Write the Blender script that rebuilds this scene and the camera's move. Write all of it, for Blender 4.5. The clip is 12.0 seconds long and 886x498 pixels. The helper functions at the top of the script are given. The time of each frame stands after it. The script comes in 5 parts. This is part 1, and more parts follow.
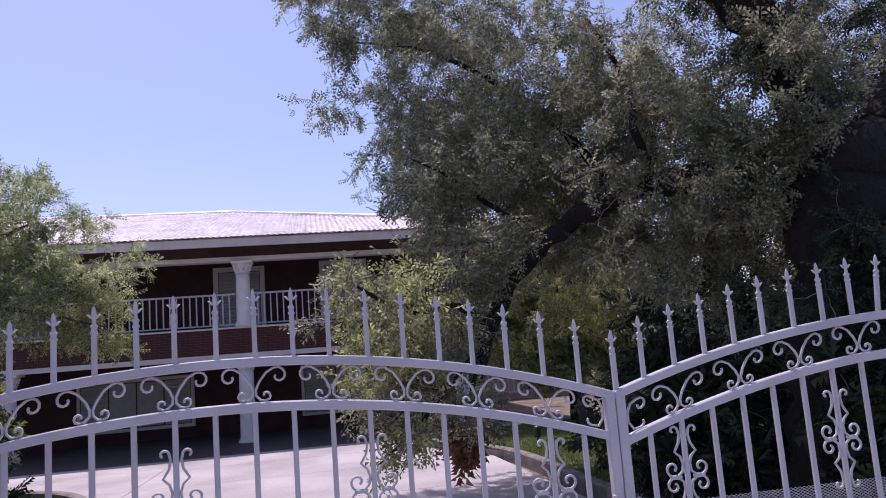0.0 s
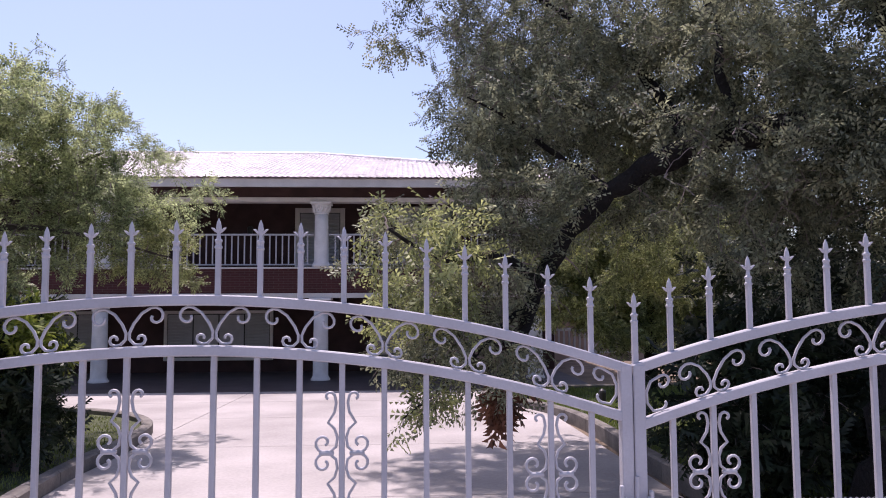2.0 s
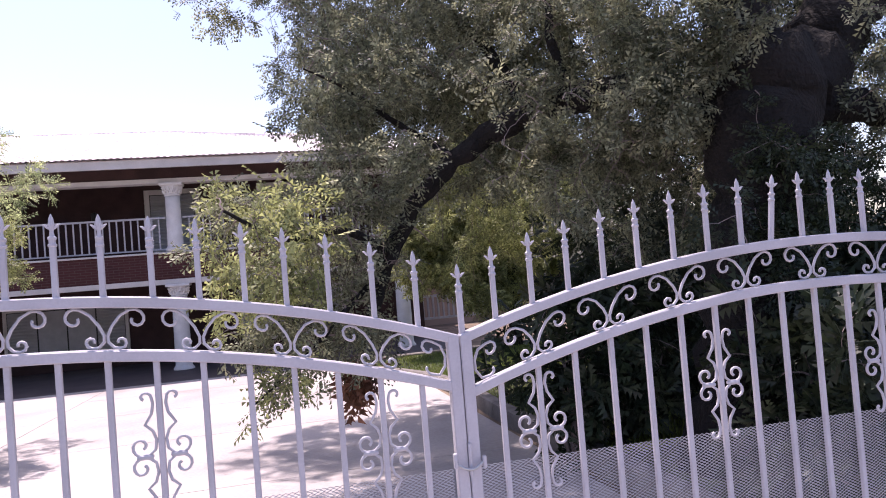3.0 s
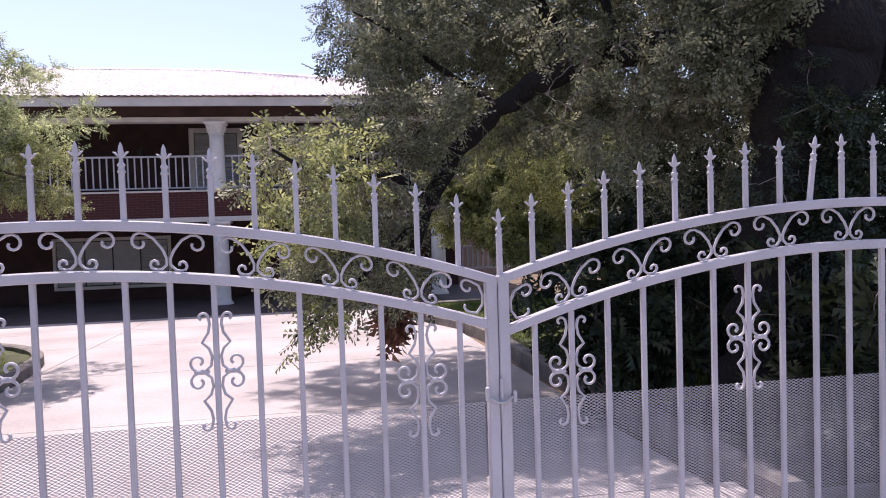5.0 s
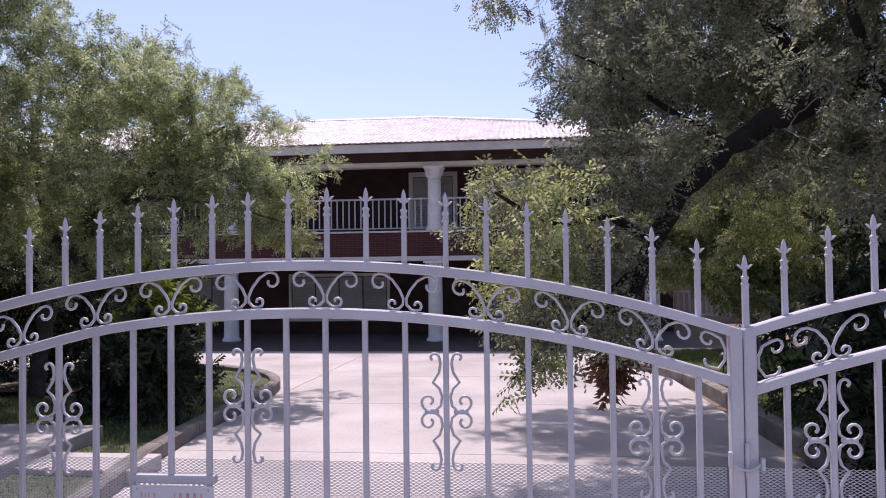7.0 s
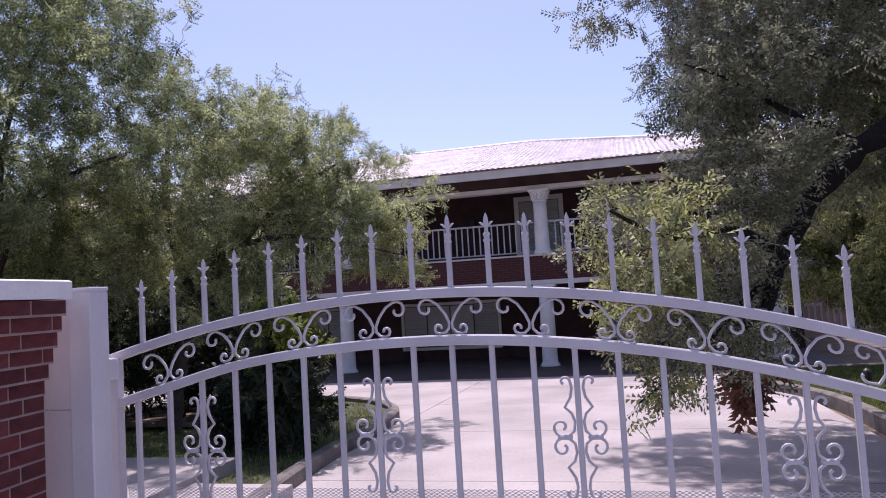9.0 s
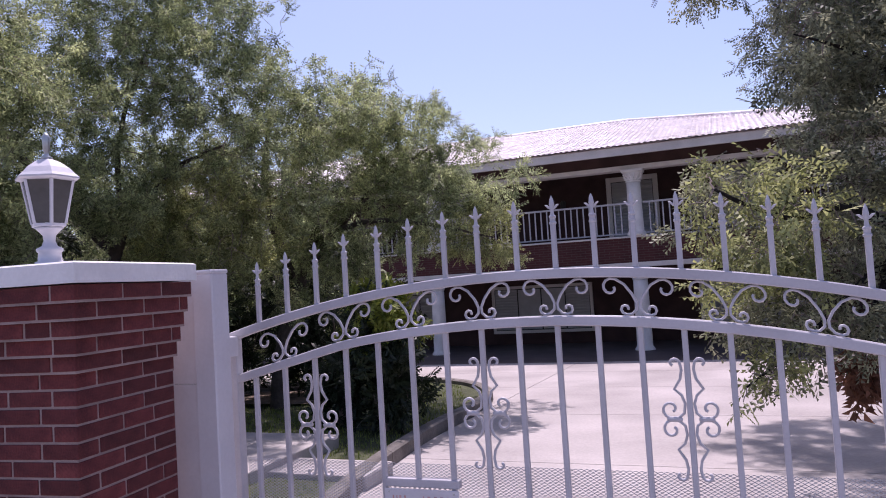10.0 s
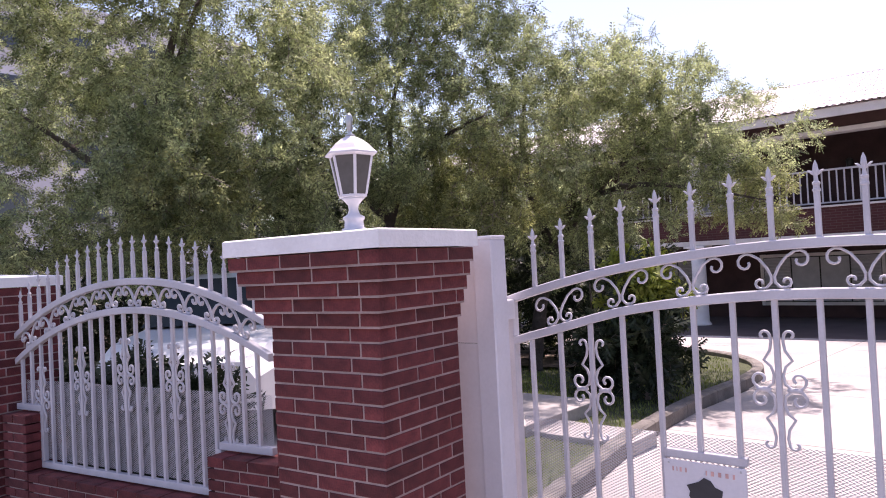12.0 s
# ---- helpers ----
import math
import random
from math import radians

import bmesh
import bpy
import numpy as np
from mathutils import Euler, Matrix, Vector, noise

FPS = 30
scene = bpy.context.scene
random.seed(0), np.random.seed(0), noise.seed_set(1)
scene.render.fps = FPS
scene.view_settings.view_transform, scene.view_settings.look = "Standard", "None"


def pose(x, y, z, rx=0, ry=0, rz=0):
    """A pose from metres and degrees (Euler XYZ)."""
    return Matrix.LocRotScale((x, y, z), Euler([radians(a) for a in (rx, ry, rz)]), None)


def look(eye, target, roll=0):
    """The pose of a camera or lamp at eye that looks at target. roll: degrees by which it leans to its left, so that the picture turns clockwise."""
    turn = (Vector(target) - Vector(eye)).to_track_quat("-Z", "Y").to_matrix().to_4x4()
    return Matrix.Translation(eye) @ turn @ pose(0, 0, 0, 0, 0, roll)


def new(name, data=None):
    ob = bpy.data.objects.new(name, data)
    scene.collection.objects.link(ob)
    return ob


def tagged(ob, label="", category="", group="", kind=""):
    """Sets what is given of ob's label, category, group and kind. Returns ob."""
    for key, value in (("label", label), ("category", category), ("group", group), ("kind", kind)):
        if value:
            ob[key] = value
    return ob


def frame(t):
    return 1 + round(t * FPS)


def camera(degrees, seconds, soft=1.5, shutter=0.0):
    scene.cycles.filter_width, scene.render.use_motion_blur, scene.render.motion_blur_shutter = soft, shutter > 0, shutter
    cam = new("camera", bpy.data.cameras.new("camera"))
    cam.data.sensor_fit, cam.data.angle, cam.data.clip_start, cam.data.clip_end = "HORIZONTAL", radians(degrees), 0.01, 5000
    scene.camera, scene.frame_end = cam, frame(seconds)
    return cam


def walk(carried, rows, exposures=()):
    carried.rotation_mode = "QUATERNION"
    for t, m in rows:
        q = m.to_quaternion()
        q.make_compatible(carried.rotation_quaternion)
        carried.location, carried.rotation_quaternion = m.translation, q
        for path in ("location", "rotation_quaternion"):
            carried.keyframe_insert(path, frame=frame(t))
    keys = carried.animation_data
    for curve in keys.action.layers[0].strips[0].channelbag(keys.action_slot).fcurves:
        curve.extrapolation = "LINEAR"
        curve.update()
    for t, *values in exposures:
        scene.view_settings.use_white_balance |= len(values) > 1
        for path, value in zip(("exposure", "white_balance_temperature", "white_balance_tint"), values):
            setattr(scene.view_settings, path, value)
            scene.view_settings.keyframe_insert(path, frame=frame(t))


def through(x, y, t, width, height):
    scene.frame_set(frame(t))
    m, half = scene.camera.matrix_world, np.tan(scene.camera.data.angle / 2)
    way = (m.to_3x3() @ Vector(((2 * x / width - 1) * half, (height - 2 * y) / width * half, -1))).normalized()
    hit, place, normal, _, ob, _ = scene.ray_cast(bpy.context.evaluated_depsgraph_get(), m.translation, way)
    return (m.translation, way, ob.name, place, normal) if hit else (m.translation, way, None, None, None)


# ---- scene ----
cam = camera(62.8, 12.0, soft=1.0)
PATH = [
    (0, (-1.286, -3.076, 1.708), (-0.921, -1.128, 1.976), -4.4),
    (0.2, (-1.188, -3.02, 1.701), (-0.843, -1.07, 1.984), -1.7),
    (0.5, (-1.026, -2.969, 1.7), (-0.931, -0.985, 1.933), 3.0),
    (0.7, (-0.964, -2.909, 1.693), (-0.727, -0.925, 1.786), 1.0),
    (1, (-0.939, -2.857, 1.698), (-0.99, -0.863, 1.842), -0.9),
    (1.2, (-0.938, -2.815, 1.699), (-0.93, -0.82, 1.85), 0.7),
    (1.5, (-0.94, -2.714, 1.692), (-0.886, -0.718, 1.806), -0.5),
    (1.7, (-0.92, -2.707, 1.69), (-0.882, -0.709, 1.781), -0.1),
    (2, (-0.844, -2.686, 1.696), (-0.736, -0.694, 1.843), -0.3),
    (2.2, (-0.788, -2.656, 1.701), (-0.551, -0.671, 1.743), -2.8),
    (2.5, (-0.713, -2.654, 1.704), (-0.359, -0.686, 1.72), -3.9),
    (2.7, (-0.667, -2.659, 1.725), (-0.147, -0.729, 1.787), -3.7),
    (3, (-0.652, -2.659, 1.72), (-0.197, -0.712, 1.769), -4.6),
    (3.2, (-0.661, -2.699, 1.715), (-0.294, -0.733, 1.72), -4.7),
    (4.8, (-0.693, -2.748, 1.691), (-0.333, -0.782, 1.604), -1.8),
    (5, (-0.705, -2.77, 1.688), (-0.352, -0.803, 1.608), -1.8),
    (5.5, (-0.697, -2.745, 1.696), (-0.464, -0.759, 1.681), -2.2),
    (6, (-0.747, -2.679, 1.707), (-0.679, -0.68, 1.738), -0.9),
    (6.5, (-0.766, -2.717, 1.706), (-0.861, -0.72, 1.75), -1.3),
    (7, (-0.792, -2.713, 1.703), (-0.999, -0.724, 1.748), -0.7),
    (7.2, (-0.8, -2.709, 1.699), (-1.05, -0.726, 1.751), -1.2),
    (8.8, (-0.846, -2.699, 1.697), (-1.237, -0.74, 1.788), -3.0),
    (9, (-0.856, -2.705, 1.697), (-1.346, -0.771, 1.825), -3.4),
    (9.5, (-0.888, -2.732, 1.699), (-1.559, -0.851, 1.809), -3.5),
    (10, (-0.908, -2.756, 1.692), (-1.632, -0.894, 1.789), -3.5),
    (10.5, (-0.934, -2.765, 1.691), (-1.793, -0.961, 1.759), -3.1),
    (11, (-0.973, -2.716, 1.704), (-2.0, -1.002, 1.784), -3.2),
    (11.5, (-0.987, -2.811, 1.691), (-2.173, -1.203, 1.786), -3.3),
    (12, (-0.995, -2.824, 1.699), (-2.305, -1.312, 1.74), -2.9),
]
walk(cam, [(t, look(eye, target, roll)) for t, eye, target, roll in PATH], [(0, -0.2, 6050, 34), (1, 0.1, 6400, 28), (1.5, -0.08, 6250, 32), (2, 0.1, 6400, 29), (3, 0.6, 6600, 31), (5, 0.35, 6600, 28), (6, 0.18, 6500, 27), (9.5, -0.06, 6200, 34), (11, 0.18, 6500, 31), (12, 0.66, 6800, 31)])

# ---- light ----
SUN_EL, SUN_AZ = 68.5, -20.0
world = bpy.data.worlds.new("sky")
scene.world = world
world.use_nodes = True
wn = world.node_tree
sky = wn.nodes.new("ShaderNodeTexSky")
sky.sky_type = "NISHITA"
sky.sun_disc = False
sky.sun_elevation = radians(SUN_EL)
sky.sun_rotation = radians(SUN_AZ)
sky.air_density, sky.dust_density, sky.ozone_density = 1.0, 1.6, 1.4
wn.links.new(sky.outputs[0], wn.nodes["Background"].inputs[0])
wn.nodes["Background"].inputs[1].default_value = 0.175
sun_data = bpy.data.lights.new("sun", "SUN")
sun_data.energy, sun_data.angle, sun_data.color = 5.0, radians(0.55), (1.0, 0.95, 0.88)
sun_lamp = new("sun", sun_data)
sx = math.sin(radians(SUN_AZ)) * math.cos(radians(SUN_EL))
sy = math.cos(radians(SUN_AZ)) * math.cos(radians(SUN_EL))
sun_lamp.matrix_world = look((sx * 60, sy * 60, 60 * math.sin(radians(SUN_EL))), (0, 0, 0))

# ---- materials ----


def material(name, base, rough=0.7, var=0.25, scale=6.0, fine=60.0, bump=0.15, metal=0.0, tint=None, island=0.0, obj_var=0.0, depth=0.01):
    m = bpy.data.materials.new(name)
    m.use_nodes = True
    nt = m.node_tree
    n, l = nt.nodes, nt.links
    b = n["Principled BSDF"]
    co = n.new("ShaderNodeTexCoord")
    big = n.new("ShaderNodeTexNoise")
    big.inputs["Scale"].default_value = scale
    big.inputs["Detail"].default_value = 6
    small = n.new("ShaderNodeTexNoise")
    small.inputs["Scale"].default_value = fine
    small.inputs["Detail"].default_value = 4
    l.new(co.outputs["Object"], big.inputs["Vector"])
    l.new(co.outputs["Object"], small.inputs["Vector"])
    ramp = n.new("ShaderNodeValToRGB")
    dark = tuple(c * (1 - var) for c in base)
    light = tuple(min(1, c * (1 + var)) for c in (tint or base))
    ramp.color_ramp.elements[0].position, ramp.color_ramp.elements[0].color = 0.3, (*dark, 1)
    ramp.color_ramp.elements[1].position, ramp.color_ramp.elements[1].color = 0.7, (*light, 1)
    add = n.new("ShaderNodeMath")
    add.operation = "MULTIPLY_ADD"
    add.inputs[1].default_value, add.inputs[2].default_value = 0.35, -0.17
    l.new(small.outputs["Fac"], add.inputs[0])
    fac = n.new("ShaderNodeMath")
    l.new(big.outputs["Fac"], fac.inputs[0])
    l.new(add.outputs[0], fac.inputs[1])
    l.new(fac.outputs[0], ramp.inputs["Fac"])
    colour = ramp.outputs["Color"]
    for amount, kind, out in ((island, "ShaderNodeNewGeometry", "Random Per Island"), (obj_var, "ShaderNodeObjectInfo", "Random")):
        if amount:
            src = n.new(kind)
            hsv = n.new("ShaderNodeHueSaturation")
            mr = n.new("ShaderNodeMapRange")
            mr.inputs["To Min"].default_value, mr.inputs["To Max"].default_value = 1 - amount, 1 + amount
            l.new(src.outputs[out], mr.inputs["Value"])
            l.new(mr.outputs[0], hsv.inputs["Value"])
            l.new(colour, hsv.inputs["Color"])
            colour = hsv.outputs["Color"]
    l.new(colour, b.inputs["Base Color"])
    b.inputs["Roughness"].default_value = rough
    b.inputs["Metallic"].default_value = metal
    if bump:
        bp = n.new("ShaderNodeBump")
        bp.inputs["Strength"].default_value = bump
        bp.inputs["Distance"].default_value = depth
        l.new(small.outputs["Fac"], bp.inputs["Height"])
        l.new(bp.outputs[0], b.inputs["Normal"])
    return m


def leaf_material(name, base, tint, through=0.35, island=0.45):
    """Thin leaves: diffuse with light passing through, each leaflet a little different."""
    m = bpy.data.materials.new(name)
    m.use_nodes = True
    nt = m.node_tree
    n, l = nt.nodes, nt.links
    b = n["Principled BSDF"]
    out = n["Material Output"]
    geo = n.new("ShaderNodeNewGeometry")
    co = n.new("ShaderNodeTexCoord")
    noi = n.new("ShaderNodeTexNoise")
    noi.inputs["Scale"].default_value = 2.3
    noi.inputs["Detail"].default_value = 4
    l.new(co.outputs["Object"], noi.inputs["Vector"])
    ramp = n.new("ShaderNodeValToRGB")
    ramp.color_ramp.elements[0].position, ramp.color_ramp.elements[0].color = 0.35, (*base, 1)
    ramp.color_ramp.elements[1].position, ramp.color_ramp.elements[1].color = 0.64, (*tint, 1)
    l.new(noi.outputs["Fac"], ramp.inputs["Fac"])
    hsv = n.new("ShaderNodeHueSaturation")
    mr = n.new("ShaderNodeMapRange")
    mr.inputs["To Min"].default_value, mr.inputs["To Max"].default_value = 1 - island, 1 + island
    l.new(geo.outputs["Random Per Island"], mr.inputs["Value"])
    l.new(mr.outputs[0], hsv.inputs["Value"])
    l.new(ramp.outputs["Color"], hsv.inputs["Color"])
    l.new(hsv.outputs["Color"], b.inputs["Base Color"])
    b.inputs["Roughness"].default_value = 0.55
    tr = n.new("ShaderNodeBsdfTranslucent")
    l.new(hsv.outputs["Color"], tr.inputs["Color"])
    mix = n.new("ShaderNodeMixShader")
    mix.inputs[0].default_value = through
    l.new(b.outputs[0], mix.inputs[1])
    l.new(tr.outputs[0], mix.inputs[2])
    l.new(mix.outputs[0], out.inputs["Surface"])
    return m


WHITE_IRON = material("white_painted_iron", (0.50, 0.48, 0.515), 0.42, 0.10, 5, 90, 0.12)
WHITE_STEEL = material("white_painted_steel", (0.62, 0.60, 0.64), 0.45, 0.08, 3, 60, 0.08)
WHITE_PLASTER = material("white_plaster", (0.78, 0.76, 0.76), 0.8, 0.10, 4, 50, 0.3)
CREAM = material("cream_painted_stucco", (0.66, 0.62, 0.60), 0.75, 0.12, 2, 40, 0.25)
MESH_STEEL = material("white_expanded_metal", (0.50, 0.49, 0.52), 0.5, 0.1, 4, 60, 0)
BRICK = material("red_brick", (0.092, 0.0125, 0.0175), 0.88, 0.38, 9, 120, 0.5, tint=(0.14, 0.03, 0.03), obj_var=0.28, depth=0.006)
MORTAR = material("grey_mortar", (0.33, 0.245, 0.23), 0.95, 0.2, 8, 90, 0.6)
CONCRETE = material("pale_concrete", (0.37, 0.335, 0.325), 0.9, 0.16, 0.6, 28, 0.25, tint=(0.42, 0.385, 0.375), obj_var=0.05)
KERB = material("weathered_kerb_concrete", (0.19, 0.17, 0.155), 0.92, 0.38, 3, 40, 0.5)
ASPHALT = material("street_asphalt", (0.07, 0.07, 0.07), 0.92, 0.25, 1.5, 90, 0.6)
EARTH = material("dry_earth", (0.19, 0.14, 0.10), 0.95, 0.35, 1.4, 30, 0.8, depth=0.03)
TURF = material("turf_soil", (0.075, 0.085, 0.04), 0.95, 0.4, 1.6, 40, 0.8, depth=0.03)
GRASS = leaf_material("grass_blades", (0.15, 0.20, 0.045), (0.27, 0.32, 0.08), 0.3, 0.4)
MULCH = material("wood_chip_mulch", (0.24, 0.18, 0.14), 0.95, 0.45, 9, 60, 1.0, depth=0.03)
TILE = material("terracotta_roof_tile", (0.78, 0.68, 0.67), 0.5, 0.14, 1.3, 18, 0.25, tint=(0.84, 0.78, 0.79), island=0.14)
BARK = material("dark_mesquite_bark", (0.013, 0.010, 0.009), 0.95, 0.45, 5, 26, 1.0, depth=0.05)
GREY_BARK = material("grey_brown_bark", (0.075, 0.06, 0.052), 0.95, 0.4, 6, 30, 0.8, depth=0.03)
TWIG = material("grey_brown_twig", (0.24, 0.19, 0.175), 0.95, 0.3, 5, 40, 0.3)
LEAF_R = leaf_material("mesquite_leaf", (0.115, 0.13, 0.082), (0.38, 0.39, 0.25), 0.48, 0.6)
LEAF_L = leaf_material("palo_verde_leaf", (0.15, 0.19, 0.085), (0.50, 0.55, 0.28), 0.48, 0.6)
LEAF_Y = leaf_material("young_yellow_green_leaf", (0.18, 0.205, 0.09), (0.42, 0.44, 0.18), 0.48, 0.55)
# Leaf green taken near black, with the shade put into the colour.
LEAF_SHADE = leaf_material("shade_dark_leaf", (0.016, 0.027, 0.013), (0.034, 0.05, 0.021), 0.12)
# Yellow-green of the bush top, its sunlight held in the colour.
LEAF_LIT = leaf_material("sunlit_bush_leaf", (0.14, 0.18, 0.03), (0.30, 0.34, 0.06), 0.35)
DEAD = leaf_material("dead_brown_leaf", (0.15, 0.065, 0.04), (0.26, 0.12, 0.07), 0.25)
LOUVRE = material("grey_louvre_paint", (0.40, 0.40, 0.42), 0.6, 0.1, 5, 60, 0.1)
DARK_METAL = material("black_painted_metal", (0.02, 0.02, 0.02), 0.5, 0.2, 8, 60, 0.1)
SMOKED = material("smoked_lamp_glass", (0.10, 0.095, 0.09), 0.12, 0.15, 10, 60, 0.0)
GALV = material("galvanised_steel", (0.5, 0.5, 0.5), 0.35, 0.15, 14, 90, 0.1, metal=0.8)
RED_PAINT = material("faded_red_print", (0.62, 0.36, 0.33), 0.6, 0.2, 12, 80, 0.0)
BLACK_PRINT = material("black_print", (0.03, 0.03, 0.035), 0.6, 0.2, 12, 80, 0.0)
CAR_PAINT = material("white_car_paint", (0.75, 0.75, 0.76), 0.25, 0.04, 2, 40, 0.0)
RUBBER = material("black_rubber", (0.02, 0.02, 0.02), 0.8, 0.2, 6, 60, 0.2)
# Porch floor and brick tones with the recess shade mixed in.
PORCH_TILE = material("shaded_porch_tile", (0.075, 0.06, 0.062), 0.7, 0.25, 2, 30, 0.2)
SHADE_BRICK = material("shaded_brown_brick", (0.055, 0.028, 0.028), 0.92, 0.3, 2.5, 40, 0.4)
PALE_STUCCO = material("pale_stucco", (0.60, 0.58, 0.60), 0.85, 0.1, 0.8, 20, 0.2)

GLASS = bpy.data.materials.new("window_glass")
GLASS.use_nodes = True
gb = GLASS.node_tree.nodes["Principled BSDF"]
gb.inputs["Base Color"].default_value = (0.05, 0.06, 0.07, 1)
gb.inputs["Roughness"].default_value = 0.06


def brick_material(name):
    """Distant brickwork: small courses with pale joints."""
    m = material(name, (0.07, 0.019, 0.019), 0.9, 0.25, 2, 30, 0.2)
    nt = m.node_tree
    n, l = nt.nodes, nt.links
    b = n["Principled BSDF"]
    old = b.inputs["Base Color"].links[0].from_socket
    co = n.new("ShaderNodeTexCoord")
    mp = n.new("ShaderNodeMapping")
    mp.inputs["Rotation"].default_value = (radians(90), 0, 0)
    br = n.new("ShaderNodeTexBrick")
    br.inputs["Scale"].default_value = 1.0
    br.inputs["Brick Width"].default_value, br.inputs["Row Height"].default_value = 0.25, 0.065
    br.inputs["Mortar Size"].default_value = 0.006
    br.inputs["Mortar"].default_value = (0.105, 0.065, 0.06, 1)
    l.new(co.outputs["Object"], mp.inputs["Vector"])
    l.new(mp.outputs[0], br.inputs["Vector"])
    l.new(old, br.inputs["Color1"])
    br.inputs["Color2"].default_value = (0.075, 0.02, 0.02, 1)
    l.new(br.outputs["Color"], b.inputs["Base Color"])
    return m


WALL_BRICK = brick_material("house_brickwork")

# ---- building helpers ----


class Geo:
    """Collects vertices and faces for one mesh."""

    def __init__(self):
        self.v, self.f, self.n = [], [], 0

    def add(self, verts, faces):
        self.v.append(np.asarray(verts, float).reshape(-1, 3))
        self.f.extend([tuple(i + self.n for i in q) for q in faces])
        self.n += len(self.v[-1])
        return self

    def box(self, x0, x1, y0, y1, z0, z1, c=0.0, m=None):
        """A box; c chamfers its upright edges and its top."""
        if c <= 0:
            v = [(x, y, z) for z in (z0, z1) for x, y in ((x0, y0), (x1, y0), (x1, y1), (x0, y1))]
            f = [(3, 2, 1, 0), (4, 5, 6, 7), (0, 1, 5, 4), (1, 2, 6, 5), (2, 3, 7, 6), (3, 0, 4, 7)]
        else:
            ring = lambda d: [(x0 + c + d, y0 + d), (x1 - c - d, y0 + d), (x1 - d, y0 + c + d), (x1 - d, y1 - c - d), (x1 - c - d, y1 - d), (x0 + c + d, y1 - d), (x0 + d, y1 - c - d), (x0 + d, y0 + c + d)]
            v = [(x, y, z) for z, d in ((z0, c * 0.5), (z0 + c, 0), (z1 - c, 0), (z1, c * 0.5)) for x, y in ring(d)]
            f = [tuple(range(7, -1, -1)), tuple(range(24, 32))]
            for k in range(3):
                for i in range(8):
                    j = (i + 1) % 8
                    f.append((k * 8 + i, k * 8 + j, k * 8 + 8 + j, k * 8 + 8 + i))
        if m is not None:
            v = [tuple(m @ Vector(p)) for p in v]
        return self.add(v, f)

    def tube(self, pts, radii, sides=6, flat=1.0, caps=True):
        """A tube along pts. flat scales it across the y axis."""
        P = np.asarray(pts, float)
        k = len(P)
        R = np.broadcast_to(np.asarray(radii, float), (k,))
        T = np.gradient(P, axis=0)
        T /= np.linalg.norm(T, axis=1)[:, None] + 1e-9
        up = np.array([0.0, 1.0, 0.0]) if abs(T[:, 1]).mean() < 0.8 else np.array([1.0, 0.0, 0.0])
        A = np.cross(T, up)
        A /= np.linalg.norm(A, axis=1)[:, None] + 1e-9
        B = np.cross(A, T)
        a = np.arange(sides) * 2 * np.pi / sides + np.pi / sides
        v = P[:, None, :] + R[:, None, None] * (np.cos(a)[None, :, None] * A[:, None, :] + flat * np.sin(a)[None, :, None] * B[:, None, :])
        f = []
        for i in range(k - 1):
            for j in range(sides):
                q = (j + 1) % sides
                f.append((i * sides + j, i * sides + q, (i + 1) * sides + q, (i + 1) * sides + j))
        if caps:
            f.append(tuple(range(sides - 1, -1, -1)))
            f.append(tuple((k - 1) * sides + j for j in range(sides)))
        return self.add(v.reshape(-1, 3), f)

    def lathe(self, profile, sides=12, cx=0.0, cy=0.0, turn=0.0):
        """Profile of (radius, z), from bottom to top, about an upright axis."""
        a = np.arange(sides) * 2 * np.pi / sides + turn
        v = [(cx + r * math.cos(t), cy + r * math.sin(t), z) for r, z in profile for t in a]
        k = len(profile)
        f = [(i * sides + j, i * sides + (j + 1) % sides, (i + 1) * sides + (j + 1) % sides, (i + 1) * sides + j) for i in range(k - 1) for j in range(sides)]
        f.append(tuple(range(sides - 1, -1, -1)))
        f.append(tuple((k - 1) * sides + j for j in range(sides)))
        return self.add(v, f)

    def mesh(self, name, mat, smooth=False):
        me = bpy.data.meshes.new(name)
        v = np.concatenate(self.v) if self.v else np.zeros((0, 3))
        me.from_pydata(v.tolist(), [], self.f)
        me.materials.append(mat)
        if smooth:
            me.polygons.foreach_set("use_smooth", [True] * len(me.polygons))
        me.update()
        return me


def fast_mesh(name, verts, size, mat, smooth=False):
    """A mesh of many faces that each own `size` vertices in a row."""
    v = np.asarray(verts, np.float32).reshape(-1, 3)
    me = bpy.data.meshes.new(name)
    count = len(v) // size
    me.vertices.add(len(v))
    me.vertices.foreach_set("co", v.ravel())
    me.loops.add(len(v))
    me.loops.foreach_set("vertex_index", np.arange(len(v), dtype=np.int32))
    me.polygons.add(count)
    me.polygons.foreach_set("loop_start", np.arange(0, len(v), size, dtype=np.int32))
    me.materials.append(mat)
    me.update(calc_edges=True)
    return me


def part(name, geo, mat, parent, label="", smooth=False, kind=""):
    """Links a Geo or a mesh as one object under a thing or part."""
    me = geo.mesh(name, mat, smooth) if isinstance(geo, Geo) else geo
    ob = new(name, me)
    ob.parent = parent
    return tagged(ob, label=label, kind=kind)


def thing(name, label, category, m=None, group="", kind=""):
    ob = new(name)
    ob.empty_display_size = 0.1
    if m is not None:
        ob.matrix_basis = m
    return tagged(ob, label, category, group, kind)


def solid(name, geo, mat, label, category="", kind="", smooth=False, group=""):
    ob = new(name, geo.mesh(name, mat, smooth))
    return tagged(ob, label, category, group, kind)


def ground_z(x, y):
    """The drive falls gently from the gate to the house."""
    return -0.022 * min(max(y, 0.0), 17.0)


